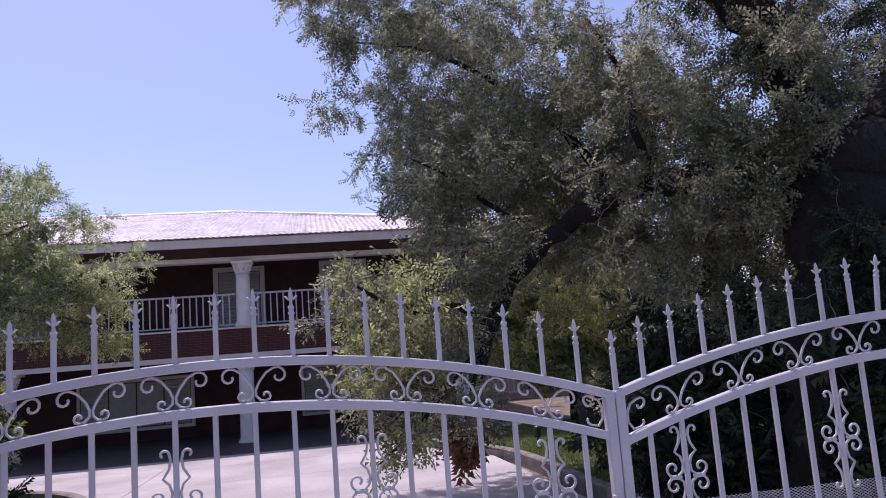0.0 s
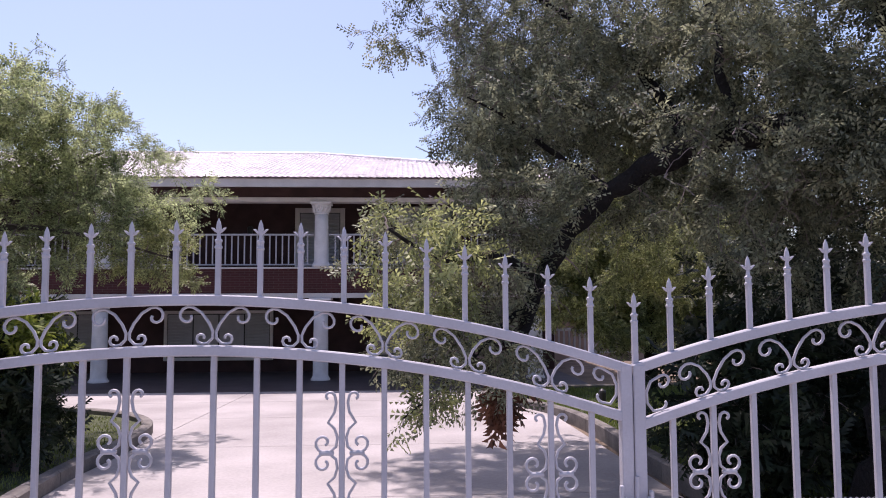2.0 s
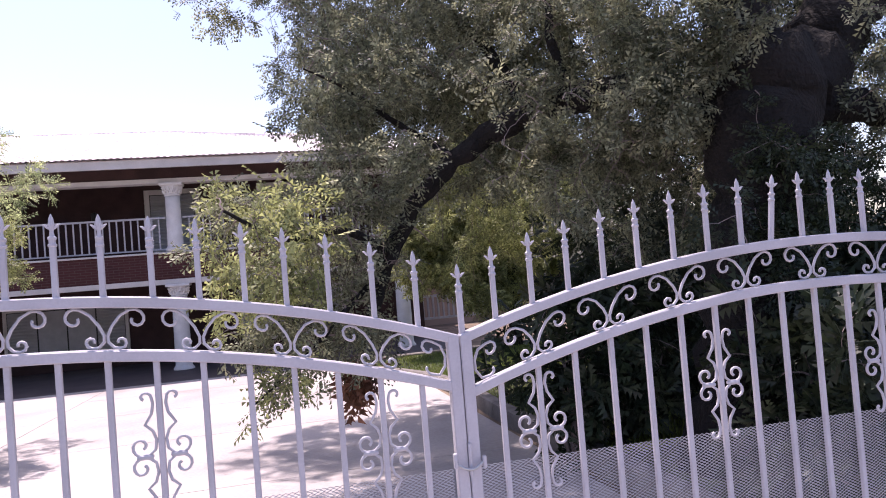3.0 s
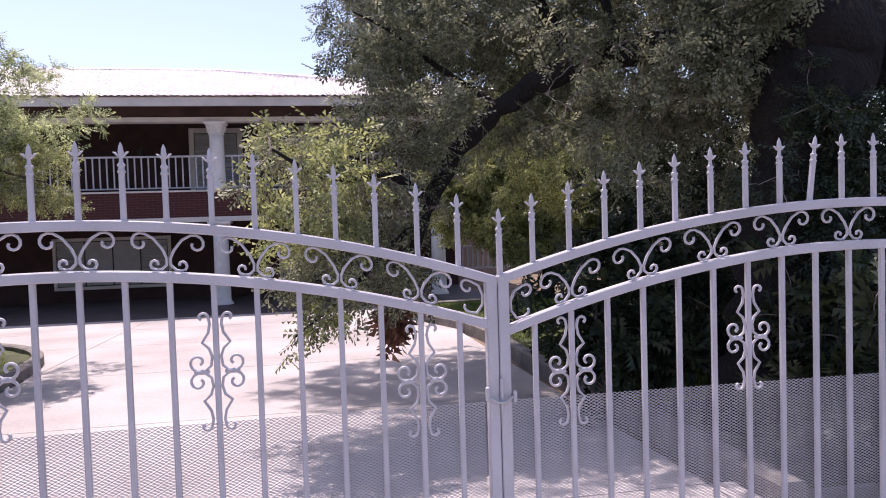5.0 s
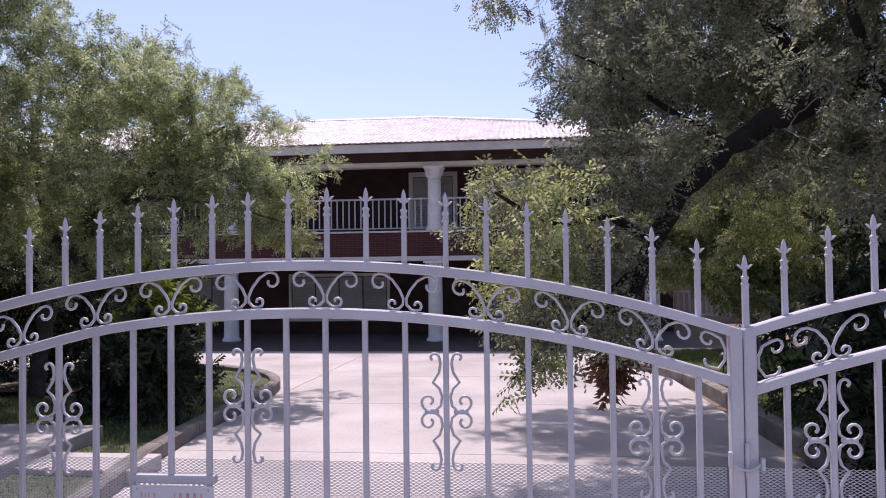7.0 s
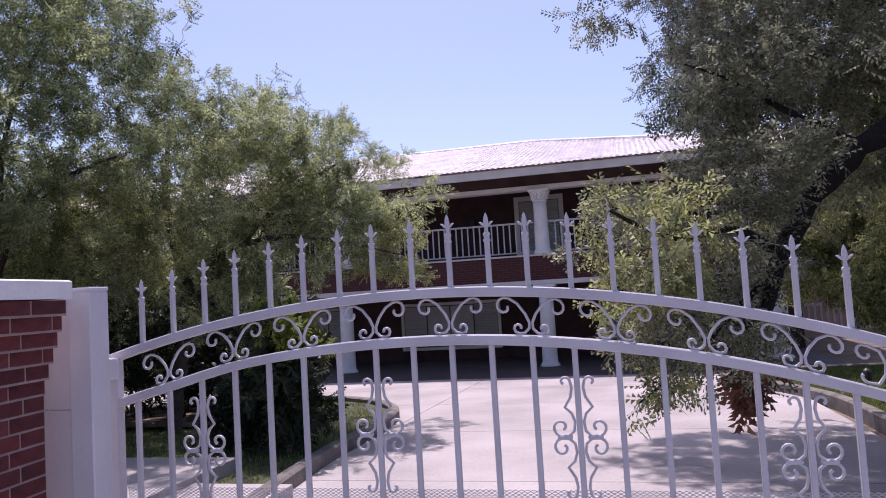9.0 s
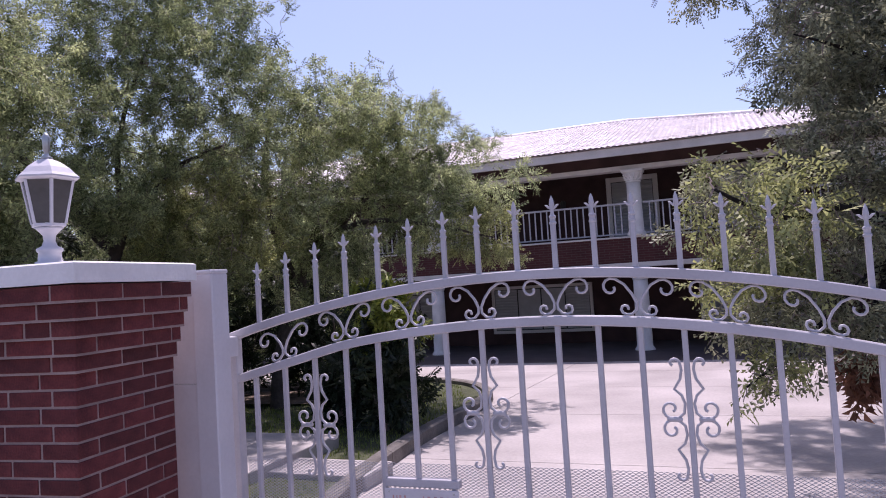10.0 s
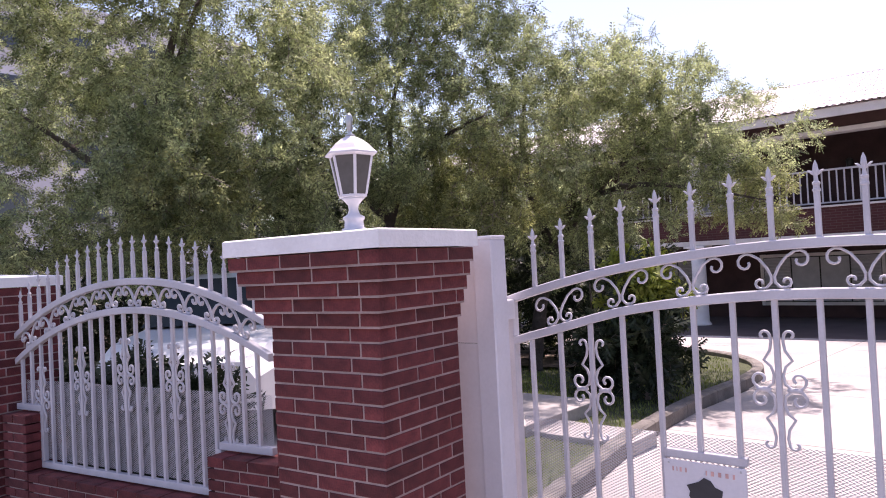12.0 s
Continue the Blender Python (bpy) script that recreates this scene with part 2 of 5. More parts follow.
# ---- ground ----
g = Geo()
ys = [-400, -60, -14, -6, -2.6, 0, 4, 8, 12, 17, 30, 60, 400]
xs = [-400, -60, -20, -8, 0, 8, 20, 60, 400]
v = [(x, y, ground_z(x, y) - 0.06) for y in ys for x in xs]
f = [(j * len(xs) + i, j * len(xs) + i + 1, (j + 1) * len(xs) + i + 1, (j + 1) * len(xs) + i) for j in range(len(ys) - 1) for i in range(len(xs) - 1)]
g.add(v, f)
solid("ground", g, EARTH, "dry brown earth reaching the horizon", "ground", "structure")

g = Geo().box(-60, 60, -14, -3.9, -0.055, -0.03)
solid("road", g, ASPHALT, "grey asphalt street outside the gate", "road", "structure")
g = Geo().box(-60, -5.0, -3.9, -1.6, -0.055, 0.0, 0.01).box(5.0, 60, -3.9, -1.6, -0.055, 0.0, 0.01)
solid("pavement", g, KERB, "plain concrete pavement along the street", "pavement", "structure")

# concrete drive in slabs with open joints
drive = thing("driveway", "pale sunlit concrete driveway in large slabs", "driveway", kind="structure")
g = Geo()
xs = [-22, -16, -10, -4.3, 1.7, 4.4]
ys = [-3.9, -1.2, 1.4, 4.2, 7.0, 9.8, 12.2, 14.25]
for i in range(len(xs) - 1):
    for j in range(len(ys) - 1):
        x0, x1, y0, y1 = xs[i] + 0.006, xs[i + 1] - 0.006, ys[j] + 0.006, ys[j + 1] - 0.006
        if y0 < -1.3 and not (-4.4 < x0 and x1 < 4.5):
            continue
        if y1 < 7.1 and x1 < -4.2:
            continue
        if x0 > 1.6 and y0 > 1.3:
            continue
        g = Geo()
        z = lambda y: ground_z(0, y)
        g.add([(x0, y0, z(y0) - 0.05), (x1, y0, z(y0) - 0.05), (x1, y1, z(y1) - 0.05), (x0, y1, z(y1) - 0.05),
               (x0, y0, z(y0)), (x1, y0, z(y0)), (x1, y1, z(y1)), (x0, y1, z(y1))],
              [(3, 2, 1, 0), (4, 5, 6, 7), (0, 1, 5, 4), (1, 2, 6, 5), (2, 3, 7, 6), (3, 0, 4, 7)])
        part("slab", g, CONCRETE, drive)


def smooth_line(points, step=0.25):
    """Catmull-Rom line through 2D points."""
    P = [Vector(p) for p in points]
    out = []
    for i in range(len(P) - 1):
        a, b, c, d = P[max(i - 1, 0)], P[i], P[i + 1], P[min(i + 2, len(P) - 1)]
        n = max(2, int((c - b).length / step))
        for k in range(n):
            t = k / n
            out.append(0.5 * ((2 * b) + (c - a) * t + (2 * a - 5 * b + 4 * c - d) * t * t + (3 * b - a - 3 * c + d) * t ** 3))
    out.append(P[-1])
    return out


def kerb(name, label, line, width=0.16, height=0.15):
    """A raised kerb along a line, in cast lengths with small gaps."""
    k = thing(name, label, "kerb", kind="structure")
    acc, start = 0.0, 0
    cuts = []
    for i in range(1, len(line)):
        acc += (line[i] - line[i - 1]).length
        if acc > 0.9 or i == len(line) - 1:
            cuts.append((start, i))
            start, acc = i, 0.0
    for a, b in cuts:
        g = Geo()
        rows = []
        for i in range(a, b + 1):
            t = (line[min(i + 1, len(line) - 1)] - line[max(i - 1, 0)]).normalized()
            nrm = Vector((-t.y, t.x))
            p = line[i] + t * (0.006 if i == a else -0.006 if i == b else 0)
            z = ground_z(p.x, p.y)
            prof = ((-width / 2, -0.1), (-width / 2, height - 0.02), (-width / 2 + 0.025, height), (width / 2 - 0.025, height), (width / 2, height - 0.02), (width / 2, -0.1))
            rows += [(p.x + nrm.x * d, p.y + nrm.y * d, z + h) for d, h in prof]
        n = b - a + 1
        f = [(i * 6 + j, i * 6 + j + 1, (i + 1) * 6 + j + 1, (i + 1) * 6 + j) for i in range(n - 1) for j in range(5)]
        f += [(0, 1, 2, 3, 4, 5), tuple((n - 1) * 6 + j for j in range(5, -1, -1))]
        g.add(rows, f)
        part("kerbstone", g, KERB, k)
    return k


def bed(name, label, outline, mat, height, category="lawn"):
    """A planted bed: a filled outline at a height above the drive."""
    bm = bmesh.new()
    top = [bm.verts.new((p.x, p.y, ground_z(p.x, p.y) + height)) for p in outline]
    bm.faces.new(top)
    bmesh.ops.triangulate(bm, faces=bm.faces[:])
    bmesh.ops.subdivide_edges(bm, edges=bm.edges[:], cuts=2, use_grid_fill=True)
    for q in bm.verts:
        q.co.z += 0.03 * noise.noise(q.co * 1.3)
    me = bpy.data.meshes.new(name)
    bm.to_mesh(me)
    bm.free()
    me.materials.append(mat)
    ob = new(name, me)
    return tagged(ob, label, category, kind="structure")


def inside(x, y, poly):
    hit = False
    j = len(poly) - 1
    for i in range(len(poly)):
        a, b = poly[i], poly[j]
        if (a.y > y) != (b.y > y) and x < (b.x - a.x) * (y - a.y) / (b.y - a.y) + a.x:
            hit = not hit
        j = i
    return hit


def grass(name, label, outline, count, base, tall, rng):
    x0, x1 = min(p.x for p in outline), max(p.x for p in outline)
    y0, y1 = min(p.y for p in outline), max(p.y for p in outline)
    out = []
    tries = 0
    while len(out) < count and tries < count * 6:
        tries += 1
        x, y = rng.uniform(x0, x1), rng.uniform(y0, y1)
        if not inside(x, y, outline):
            continue
        z = ground_z(x, y) + base
        a, h, w = rng.uniform(0, 6.28), tall * rng.uniform(0.5, 1.2), rng.uniform(0.006, 0.012)
        lean = rng.uniform(0, 0.04)
        b = rng.uniform(0, 6.28)
        out.append([(x - w * math.cos(a), y - w * math.sin(a), z - 0.02), (x + w * math.cos(a), y + w * math.sin(a), z - 0.02), (x + lean * math.cos(b), y + lean * math.sin(b), z + h)])
    ob = new(name, fast_mesh(name, out, 3, GRASS))
    return tagged(ob, label, "grass", kind="stuff")


rng = random.Random(7)
isl_line = smooth_line([Vector(p) for p in ((-3.62, 0.7), (-3.9, 2.0), (-4.2, 3.6), (-4.38, 5.4), (-4.42, 7.2), (-4.7, 8.6), (-5.5, 9.7), (-6.7, 10.3), (-8.0, 9.9), (-9.2, 9.2), (-11, 8.8), (-14, 8.7))])
kerb("kerb_island", "weathered concrete kerb round the planted island", isl_line)
isl_poly = [p for p in isl_line] + [Vector((-14, 0.9))]
bed("lawn_island", "patchy green turf of the planted island", isl_poly, TURF, 0.07)
grass("grass_tufts", "short green grass on the shaded island", [Vector(p) for p in ((-3.7, 1.2), (-4.15, 3.6), (-4.55, 7.2), (-5.5, 9.5), (-6.7, 10.1), (-9, 9.0), (-9, 1.2))], 18000, 0.07, 0.045, rng)
mulch_line = smooth_line([Vector(p) for p in ((-6.9, 8.0), (-7.6, 8.9), (-8.9, 8.4), (-9.3, 7.4), (-8.2, 6.9), (-7.0, 7.2), (-6.9, 8.0))])
bed("mulch_bed", "brown wood-chip mulch in the island", mulch_line[:-1], MULCH, 0.13, "mulch")
rim = [Vector(p) for p in ((-9.5, 7.2), (-8.9, 8.3), (-7.6, 8.9))]
kerb("kerb_mulch", "thin pale concrete edging of the mulch", smooth_line(rim), 0.1, 0.2)
lawn_line = smooth_line([Vector(p) for p in ((1.95, 0.9), (1.95, 3.0), (1.9, 5.4), (1.95, 7.6), (1.85, 9.2), (1.4, 10.8), (0.9, 12.0), (0.95, 12.8), (1.8, 13.3), (6, 13.6), (14, 13.6))])
kerb("kerb_lawn", "weathered concrete kerb along the lawn", lawn_line)
lawn_poly = [p for p in lawn_line] + [Vector((14, 0.9))]
bed("lawn", "bright green sunlit lawn beside the drive", lawn_poly, TURF, 0.09)
grass("grass", "bright green mown grass of the lawn", [Vector(p) for p in ((2.0, 3), (2.0, 9), (1.1, 12.0), (1.9, 13.2), (6, 13.5), (6, 3))], 46000, 0.09, 0.06, rng)

path = thing("garden_path", "short sunlit concrete path across the island", "path", kind="structure")
for k in range(4):
    x1_, x0_ = -3.98 - 0.86 * k, -3.98 - 0.86 * (k + 1) + 0.012
    part("slab", Geo().box(x0_, x1_, 2.95 + 0.02 * k, 3.5 + 0.02 * k, -0.12, 0.055, 0.008), CONCRETE, path)

# ---- gate ----
PITCH, PEAK_X, ARC = 0.152, -1.63, 5.1
BAR = 0.0104


def arch(x, top):
    return top - ARC + math.sqrt(ARC * ARC - (x - PEAK_X) ** 2)


def arched_rail(x0, x1, top, height, thick, rise=arch, n=28):
    """A rectangular tube that follows the arch; top is its upper edge at the peak."""
    g = Geo()
    rows = []
    for i in range(n + 1):
        x = x0 + (x1 - x0) * i / n
        z, c = rise(x, top), 0.004
        rows += [(x, -thick + c, z), (x, thick - c, z), (x, thick, z - c), (x, thick, z - height + c), (x, thick - c, z - height), (x, -thick + c, z - height), (x, -thick, z - height + c), (x, -thick, z - c)]
    f = [(i * 8 + j, i * 8 + (j + 1) % 8, i * 8 + 8 + (j + 1) % 8, i * 8 + 8 + j) for i in range(n) for j in range(8)]
    f += [tuple(range(7, -1, -1)), tuple(n * 8 + j for j in range(8))]
    return g.add(rows, f)


def spiral(cx, cz, r0, r1, a0, a1, n=9):
    return [(cx + (r0 + (r1 - r0) * i / (n - 1)) * math.cos(radians(a0 + (a1 - a0) * i / (n - 1))), cz + (r0 + (r1 - r0) * i / (n - 1)) * math.sin(radians(a0 + (a1 - a0) * i / (n - 1)))) for i in range(n)]


def strap(points, side, r=0.0054):
    return [(side * x, 0.0, z) for x, z in points], r


def lyre_points(h):
    """One half of a lyre scroll of height h: small curl below, wide curl above."""
    p = spiral(0.046, 0.026, 0.008, 0.021, 200, -95, 8)
    p += [(0.024, 0.008), (0.007, 0.026), (0.006, 0.048), (0.020, h * 0.56), (0.048, h * 0.82)]
    p += spiral(0.096, h - 0.040, 0.037, 0.011, 118, -200, 11)
    return p


def half_lyre(h):
    p = spiral(0.07, 0.03, 0.010, 0.022, 20, -100, 6)
    p += [(0.035, 0.012), (0.012, h * 0.35), (0.010, h * 0.62), (0.026, h * 0.86)]
    p += spiral(0.072, h - 0.038, 0.030, 0.011, 115, -190, 9)
    return p


def panel_half():
    """Upper half of the side strap of a panel ornament, about its centre."""
    p = spiral(0.046, 0.200, 0.008, 0.022, -60, 190, 9)
    p += [(0.021, 0.178), (0.027, 0.145), (0.050, 0.108), (0.026, 0.086), (0.016, 0.055), (0.021, 0.022), (0.042, 0.005)]
    p += spiral(0.066, 0.037, 0.033, 0.011, -82, 235, 12)
    return p


def finial_mesh(name, s=1.0):
    g = Geo()
    prof = [(0.0118, -0.112), (0.0145, -0.109), (0.0145, -0.103), (0.0112, -0.100), (0.0112, -0.088), (0.0140, -0.085), (0.0140, -0.079), (0.0085, -0.075), (0.0065, -0.060), (0.0075, -0.050), (0.0105, -0.036), (0.0075, -0.016), (0.0012, 0.0)]
    g.lathe([(r * s, z) for r, z in prof], 8, turn=math.pi / 8)
    for sd in (-1, 1):
        g.tube([(0.003 * sd, 0, -0.052), (0.012 * sd, 0, -0.046), (0.020 * sd, 0, -0.038), (0.027 * sd, 0, -0.035)], [0.004, 0.005, 0.0045, 0.0015], 6)
    return g.mesh(name, WHITE_IRON)


FINIAL = finial_mesh("finial")


def expanded_metal(x0, x1, z0, z1, pitch=0.0225, row=0.0064, w=0.0015):
    """Diamond mesh sheet: wavy strands, each a thin three-sided bar."""
    nx, nz = int((x1 - x0) / (pitch / 2)), int((z1 - z0) / row)
    i, j = np.meshgrid(np.arange(nx), np.arange(nz), indexing="ij")
    i, j = i.ravel(), j.ravel()
    up = (i + j) % 2
    xa, xb = x0 + i * pitch / 2, x0 + (i + 1) * pitch / 2
    za, zb = z0 + (j + np.where(up == 0, 0.08, 0.92)) * row, z0 + (j + np.where(up == 0, 0.92, 0.08)) * row
    prof = ((-w * 0.4, w), (w * 0.9, 0.0), (-w * 0.4, -w))
    quads = []
    for k in range(3):
        (d0, e0), (d1, e1) = prof[k], prof[(k + 1) % 3]
        q = np.stack([np.stack([xa, 0 * xa + d0, za + e0], 1), np.stack([xb, 0 * xb + d0, zb + e0], 1), np.stack([xb, 0 * xb + d1, zb + e1], 1), np.stack([xa, 0 * xa + d1, za + e1], 1)], 1)
        quads.append(q)
    return np.concatenate(quads).reshape(-1, 3)


def gate_leaf(name, label, spear_on_stile, sign_gap, drift, lift, nudge, dip):
    """A leaf in its own frame: hinge at x = -3.04, meeting edge at x = 0. Bars drift from an even pitch, single spears are nudged."""
    bar_x = lambda k: (k - 20) * PITCH - drift * (20 - k) ** 2
    low_arch = lambda x, top: arch(x, top) + dip(x)
    leaf = thing(name, label, "gate", group="gate leaves")
    top1, top2, rail_h = 1.729, 1.547, 0.039
    part("top_rail", arched_rail(-3.05, -0.006, top1, rail_h, 0.022), WHITE_IRON, leaf)
    part("lower_rail", arched_rail(-3.02, -0.040, top2, rail_h, 0.021, low_arch), WHITE_IRON, leaf)
    part("bottom_rail", Geo().box(-3.02, -0.03, -0.022, 0.022, 0.09, 0.15, 0.004), WHITE_IRON, leaf)
    part("hinge_stile", Geo().box(-3.055, -3.005, -0.0235, 0.0235, 0.06, arch(-3.03, top1) - 0.004, 0.004), WHITE_IRON, leaf)
    part("meeting_stile", Geo().box(-0.046, -0.002, -0.0235, 0.0235, 0.06, arch(-0.02, top1) - 0.006, 0.004), WHITE_IRON, leaf)
    for k in range(1, 20):
        x = bar_x(k)
        g = Geo()
        lo = 0.87 if sign_gap and k == 6 else 0.15
        g.box(x - BAR, x + BAR, -BAR, BAR, lo, low_arch(x, top2) - rail_h + 0.003, 0.003)
        part("bar", g, WHITE_IRON, leaf)
        x = (k - 20) * PITCH + nudge.get(k, 0.0)
        up = 0.17 + top1 + arch(x, 0) + lift(k)
        s = part("spear", Geo().box(x - BAR * 0.94, x + BAR * 0.94, -BAR * 0.94, BAR * 0.94, arch(x, top1) - 0.003, up, 0.003), WHITE_IRON, leaf)
        t = part("finial", FINIAL, WHITE_IRON, s)
        t.location = (x, 0, up + 0.10)
        if spear_on_stile and k == 11:
            foot = Matrix.Translation((x, 0, arch(x, top1)))
            s.matrix_basis = foot @ Matrix.Rotation(radians(-6.5), 4, "Y") @ foot.inverted()
    if spear_on_stile:
        up = 1.727 - 0.10
        s = part("spear", Geo().box(-0.0165 - 0.0108, -0.0165 + 0.0108, -0.0108, 0.0108, arch(0, top1) - 0.003, up, 0.003), WHITE_IRON, leaf)
        t = part("finial", FINIAL, WHITE_IRON, s)
        t.location = (-0.0165, 0, up + 0.10)
    h = top1 - rail_h - top2
    for k in range(2, 20, 2):
        x = bar_x(k)
        z0 = low_arch(x, top2)
        slope = -(x - PEAK_X) / ARC
        g = Geo()
        for sd in (-1, 1):
            pts, r = strap(lyre_points(h), sd)
            g.tube([(x + px, 0, z0 + pz + slope * px) for px, _, pz in pts], r, 6, 1.2)
        part("lyre_scroll", g, WHITE_IRON, leaf, smooth=True)
    g = Geo()
    x, z0 = -0.046, low_arch(-0.05, top2)
    slope = -(x - PEAK_X) / ARC
    pts, r = strap(half_lyre(h), -1)
    g.tube([(x + px, 0, z0 + pz + slope * px) for px, _, pz in pts], r, 6, 1.2)
    part("half_scroll", g, WHITE_IRON, leaf, smooth=True)
    for k in (3, 8, 13, 18):
        x = bar_x(k)
        zc = 1.165 + arch(x, 0) * 0.62 + 0.01
        for sd in (-1, 1):
            g = Geo()
            for ud in (-1, 1):
                g.tube([(x + sd * px, 0, zc + ud * pz) for px, pz in panel_half()], 0.0056, 6, 1.2)
            g.box(*sorted((x + sd * 0.028, x + sd * 0.082)), -0.008, 0.008, zc - 0.006, zc + 0.006, 0.002)
            part("panel_scroll", g, WHITE_IRON, leaf, smooth=True)
    me = fast_mesh("mesh_panel", expanded_metal(-3.0, -0.045, 0.16, 0.965), 4, MESH_STEEL)
    p = part("mesh_panel", me, MESH_STEEL, leaf, "white expanded-metal sheet", kind="stuff")
    p.location = (0, 0.024, 0)
    if sign_gap:
        part("cross_bar", Geo().box(-15 * PITCH - BAR, -13 * PITCH + BAR, -0.017, 0.017, 0.872, 0.905, 0.003), WHITE_IRON, leaf)
    return leaf


left_leaf = gate_leaf("gate_leaf", "white wrought-iron arched gate leaf with spears and scrolls", False, True, 0.00009, lambda k: 0.010 if k > 9 else 0.002,
                      {19: 0.003, 18: -0.004, 17: -0.011, 16: -0.010, 12: -0.006, 8: -0.008, 6: -0.004, 4: -0.006}, lambda x: -0.018 * min(1, max(0, (-2.45 - x) / 0.3)))
right_leaf = gate_leaf("gate_leaf", "white wrought-iron arched gate leaf, closed against its twin", True, False, 0.0003, lambda k: 0.004,
                       {14: -0.006, 13: -0.010, 12: -0.014}, lambda x: -0.030 * max(0, 1 + x / 1.25))
right_leaf.matrix_basis = Matrix.Rotation(radians(-0.9), 4, "Z") @ Matrix.Diagonal((-1, 1, 1, 1))

# latch where the leaves meet
latch = thing("gate_latch", "galvanised latch and chain on the gate's meeting stiles", "latch")
g = Geo().tube([(0.004, -0.030, 0.94), (0.004, -0.030, 1.06)], 0.008, 8)
part("bolt", g, WHITE_IRON, latch)
g = Geo().tube([(-0.05 + 0.1 * i / 12, -0.036 - 0.012 * math.sin(math.pi * i / 12), 0.99 - 0.022 * math.sin(math.pi * i / 12)) for i in range(13)], 0.006, 6)
part("shackle", g, GALV, latch, smooth=True)
part("lug", Geo().box(-0.062, -0.048, -0.045, -0.0245, 0.975, 1.03, 0.003), WHITE_IRON, latch)
part("lug", Geo().box(0.048, 0.062, -0.045, -0.0245, 0.965, 1.01, 0.003), WHITE_IRON, latch)

# warning plate on the left leaf
sign = thing("warning_sign", "white metal warning plate with faded red words", "sign")
part("plate", Geo().box(-15 * PITCH - 0.012, -13 * PITCH + 0.012, -0.030, -0.024, 0.50, 0.868, 0.002), WHITE_STEEL, sign)
for i, (a, w) in enumerate(((-2.255, 0.010), (-2.238, 0.006), (-2.225, 0.014), (-2.203, 0.012), (-2.120, 0.008), (-2.100, 0.020), (-2.072, 0.020), (-2.044, 0.020), (-2.016, 0.014))):
    part("print_bar", Geo().box(a, a + w * 0.6, -0.0318, -0.0305, 0.824, 0.842), RED_PAINT, sign, "faded red printed bar")
g = Geo()
ring = [(0.068 * math.cos(i * 0.3927) * (1 + 0.16 * math.sin(i * 2.1)), 0.052 * math.sin(i * 0.3927) * (1 + 0.2 * math.cos(i * 1.7))) for i in range(16)]
g.add([(-2.128 + x, -0.0325, 0.752 + z) for x, z in ring] + [(-2.128 + x, -0.0305, 0.752 + z) for x, z in ring], [tuple(range(16))] + [(i, (i + 1) % 16, 16 + (i + 1) % 16, 16 + i) for i in range(16)])
part("emblem", g, BLACK_PRINT, sign, "black printed patch")
for sx_ in (-2.27, -1.985):
    part("rivet", Geo().lathe([(0.005, 0), (0.003, 0.003)], 8).mesh("rivet", GALV), GALV, sign).matrix_basis = pose(sx_, -0.030, 0.855, 90, 0, 0)

# gate posts
for x0, x1, y0, y1 in ((-3.095, -2.985, -0.195, -0.085), (3.075, 3.195, -0.085, 0.05)):
    p = thing("gate_post", "square white steel gate post beside the brick pier", "post", group="gate posts")
    part("tube", Geo().box(x0, x1, y0, y1, -0.05, 1.80, 0.006), WHITE_STEEL, p)
    part("cap", Geo().box(x0 - 0.002, x1 + 0.002, y0 - 0.002, y1 + 0.002, 1.80, 1.818, 0.005), WHITE_STEEL, p)
    for z in (0.35, 1.47):
        if x0 < 0:
            part("hinge", Geo().box(-3.045, -2.992, -0.086, -0.022, z - 0.045, z + 0.045, 0.004), WHITE_STEEL, p)
        else:
            part("hinge", Geo().box(3.04, 3.078, -0.03, 0.01, z - 0.045, z + 0.045, 0.004), WHITE_STEEL, p)
fl = thing("filler_panel", "white steel filler strip between post and pier", "panel")
part("strip", Geo().box(-3.34, -3.097, -0.175, -0.150, -0.03, 1.318, 0.003), WHITE_STEEL, fl)
part("strip", Geo().box(-3.34, -3.097, -0.175, -0.150, 1.322, 1.80, 0.003), WHITE_STEEL, fl)

# ---- brick pier, lantern and side fence ----
COURSE, JOINT = 0.0614, 0.0094
BRICKS = {}


def brick_mesh(length, depth=0.10):
    key = (round(length, 3), round(depth, 3))
    if key not in BRICKS:
        h = COURSE - JOINT
        BRICKS[key] = Geo().box(-length / 2, length / 2, 0, depth, 0, h, 0.0025).mesh("brick", BRICK)
    return BRICKS[key]


def lay(parent, a, b, z, first, rnd, depth=0.10, length=0.24):
    """Bricks along the edge from a to b, their outer faces on it, seen from its right side."""
    a, b = Vector(a), Vector(b)
    d = (b - a)
    L = d.length
    d.normalize()
    turn = math.atan2(d.y, d.x)
    s = 0.0
    w = first
    while s < L - 0.02:
        e = min(s + w, L)
        if L - e < 0.05:
            e = L
        n = e - s - JOINT
        if n > 0.02:
            o = part("brick", brick_mesh(n, depth), BRICK, parent)
            c = a + d * (s + (e - s) / 2)
            o.matrix_basis = Matrix.Translation((c.x, c.y, z)) @ Matrix.Rotation(turn, 4, "Z") @ Matrix.Translation((0, rnd.uniform(-0.0015, 0.0015), 0)) @ Matrix.Rotation(radians(rnd.uniform(-0.3, 0.3)), 4, "Y")
        s = e
        w = rnd.choice((0.175, 0.195, 0.205, length - 0.02))


PIER = Matrix.Translation((-2.915, -0.965, 0)) @ Matrix.Rotation(radians(6), 4, "Z")


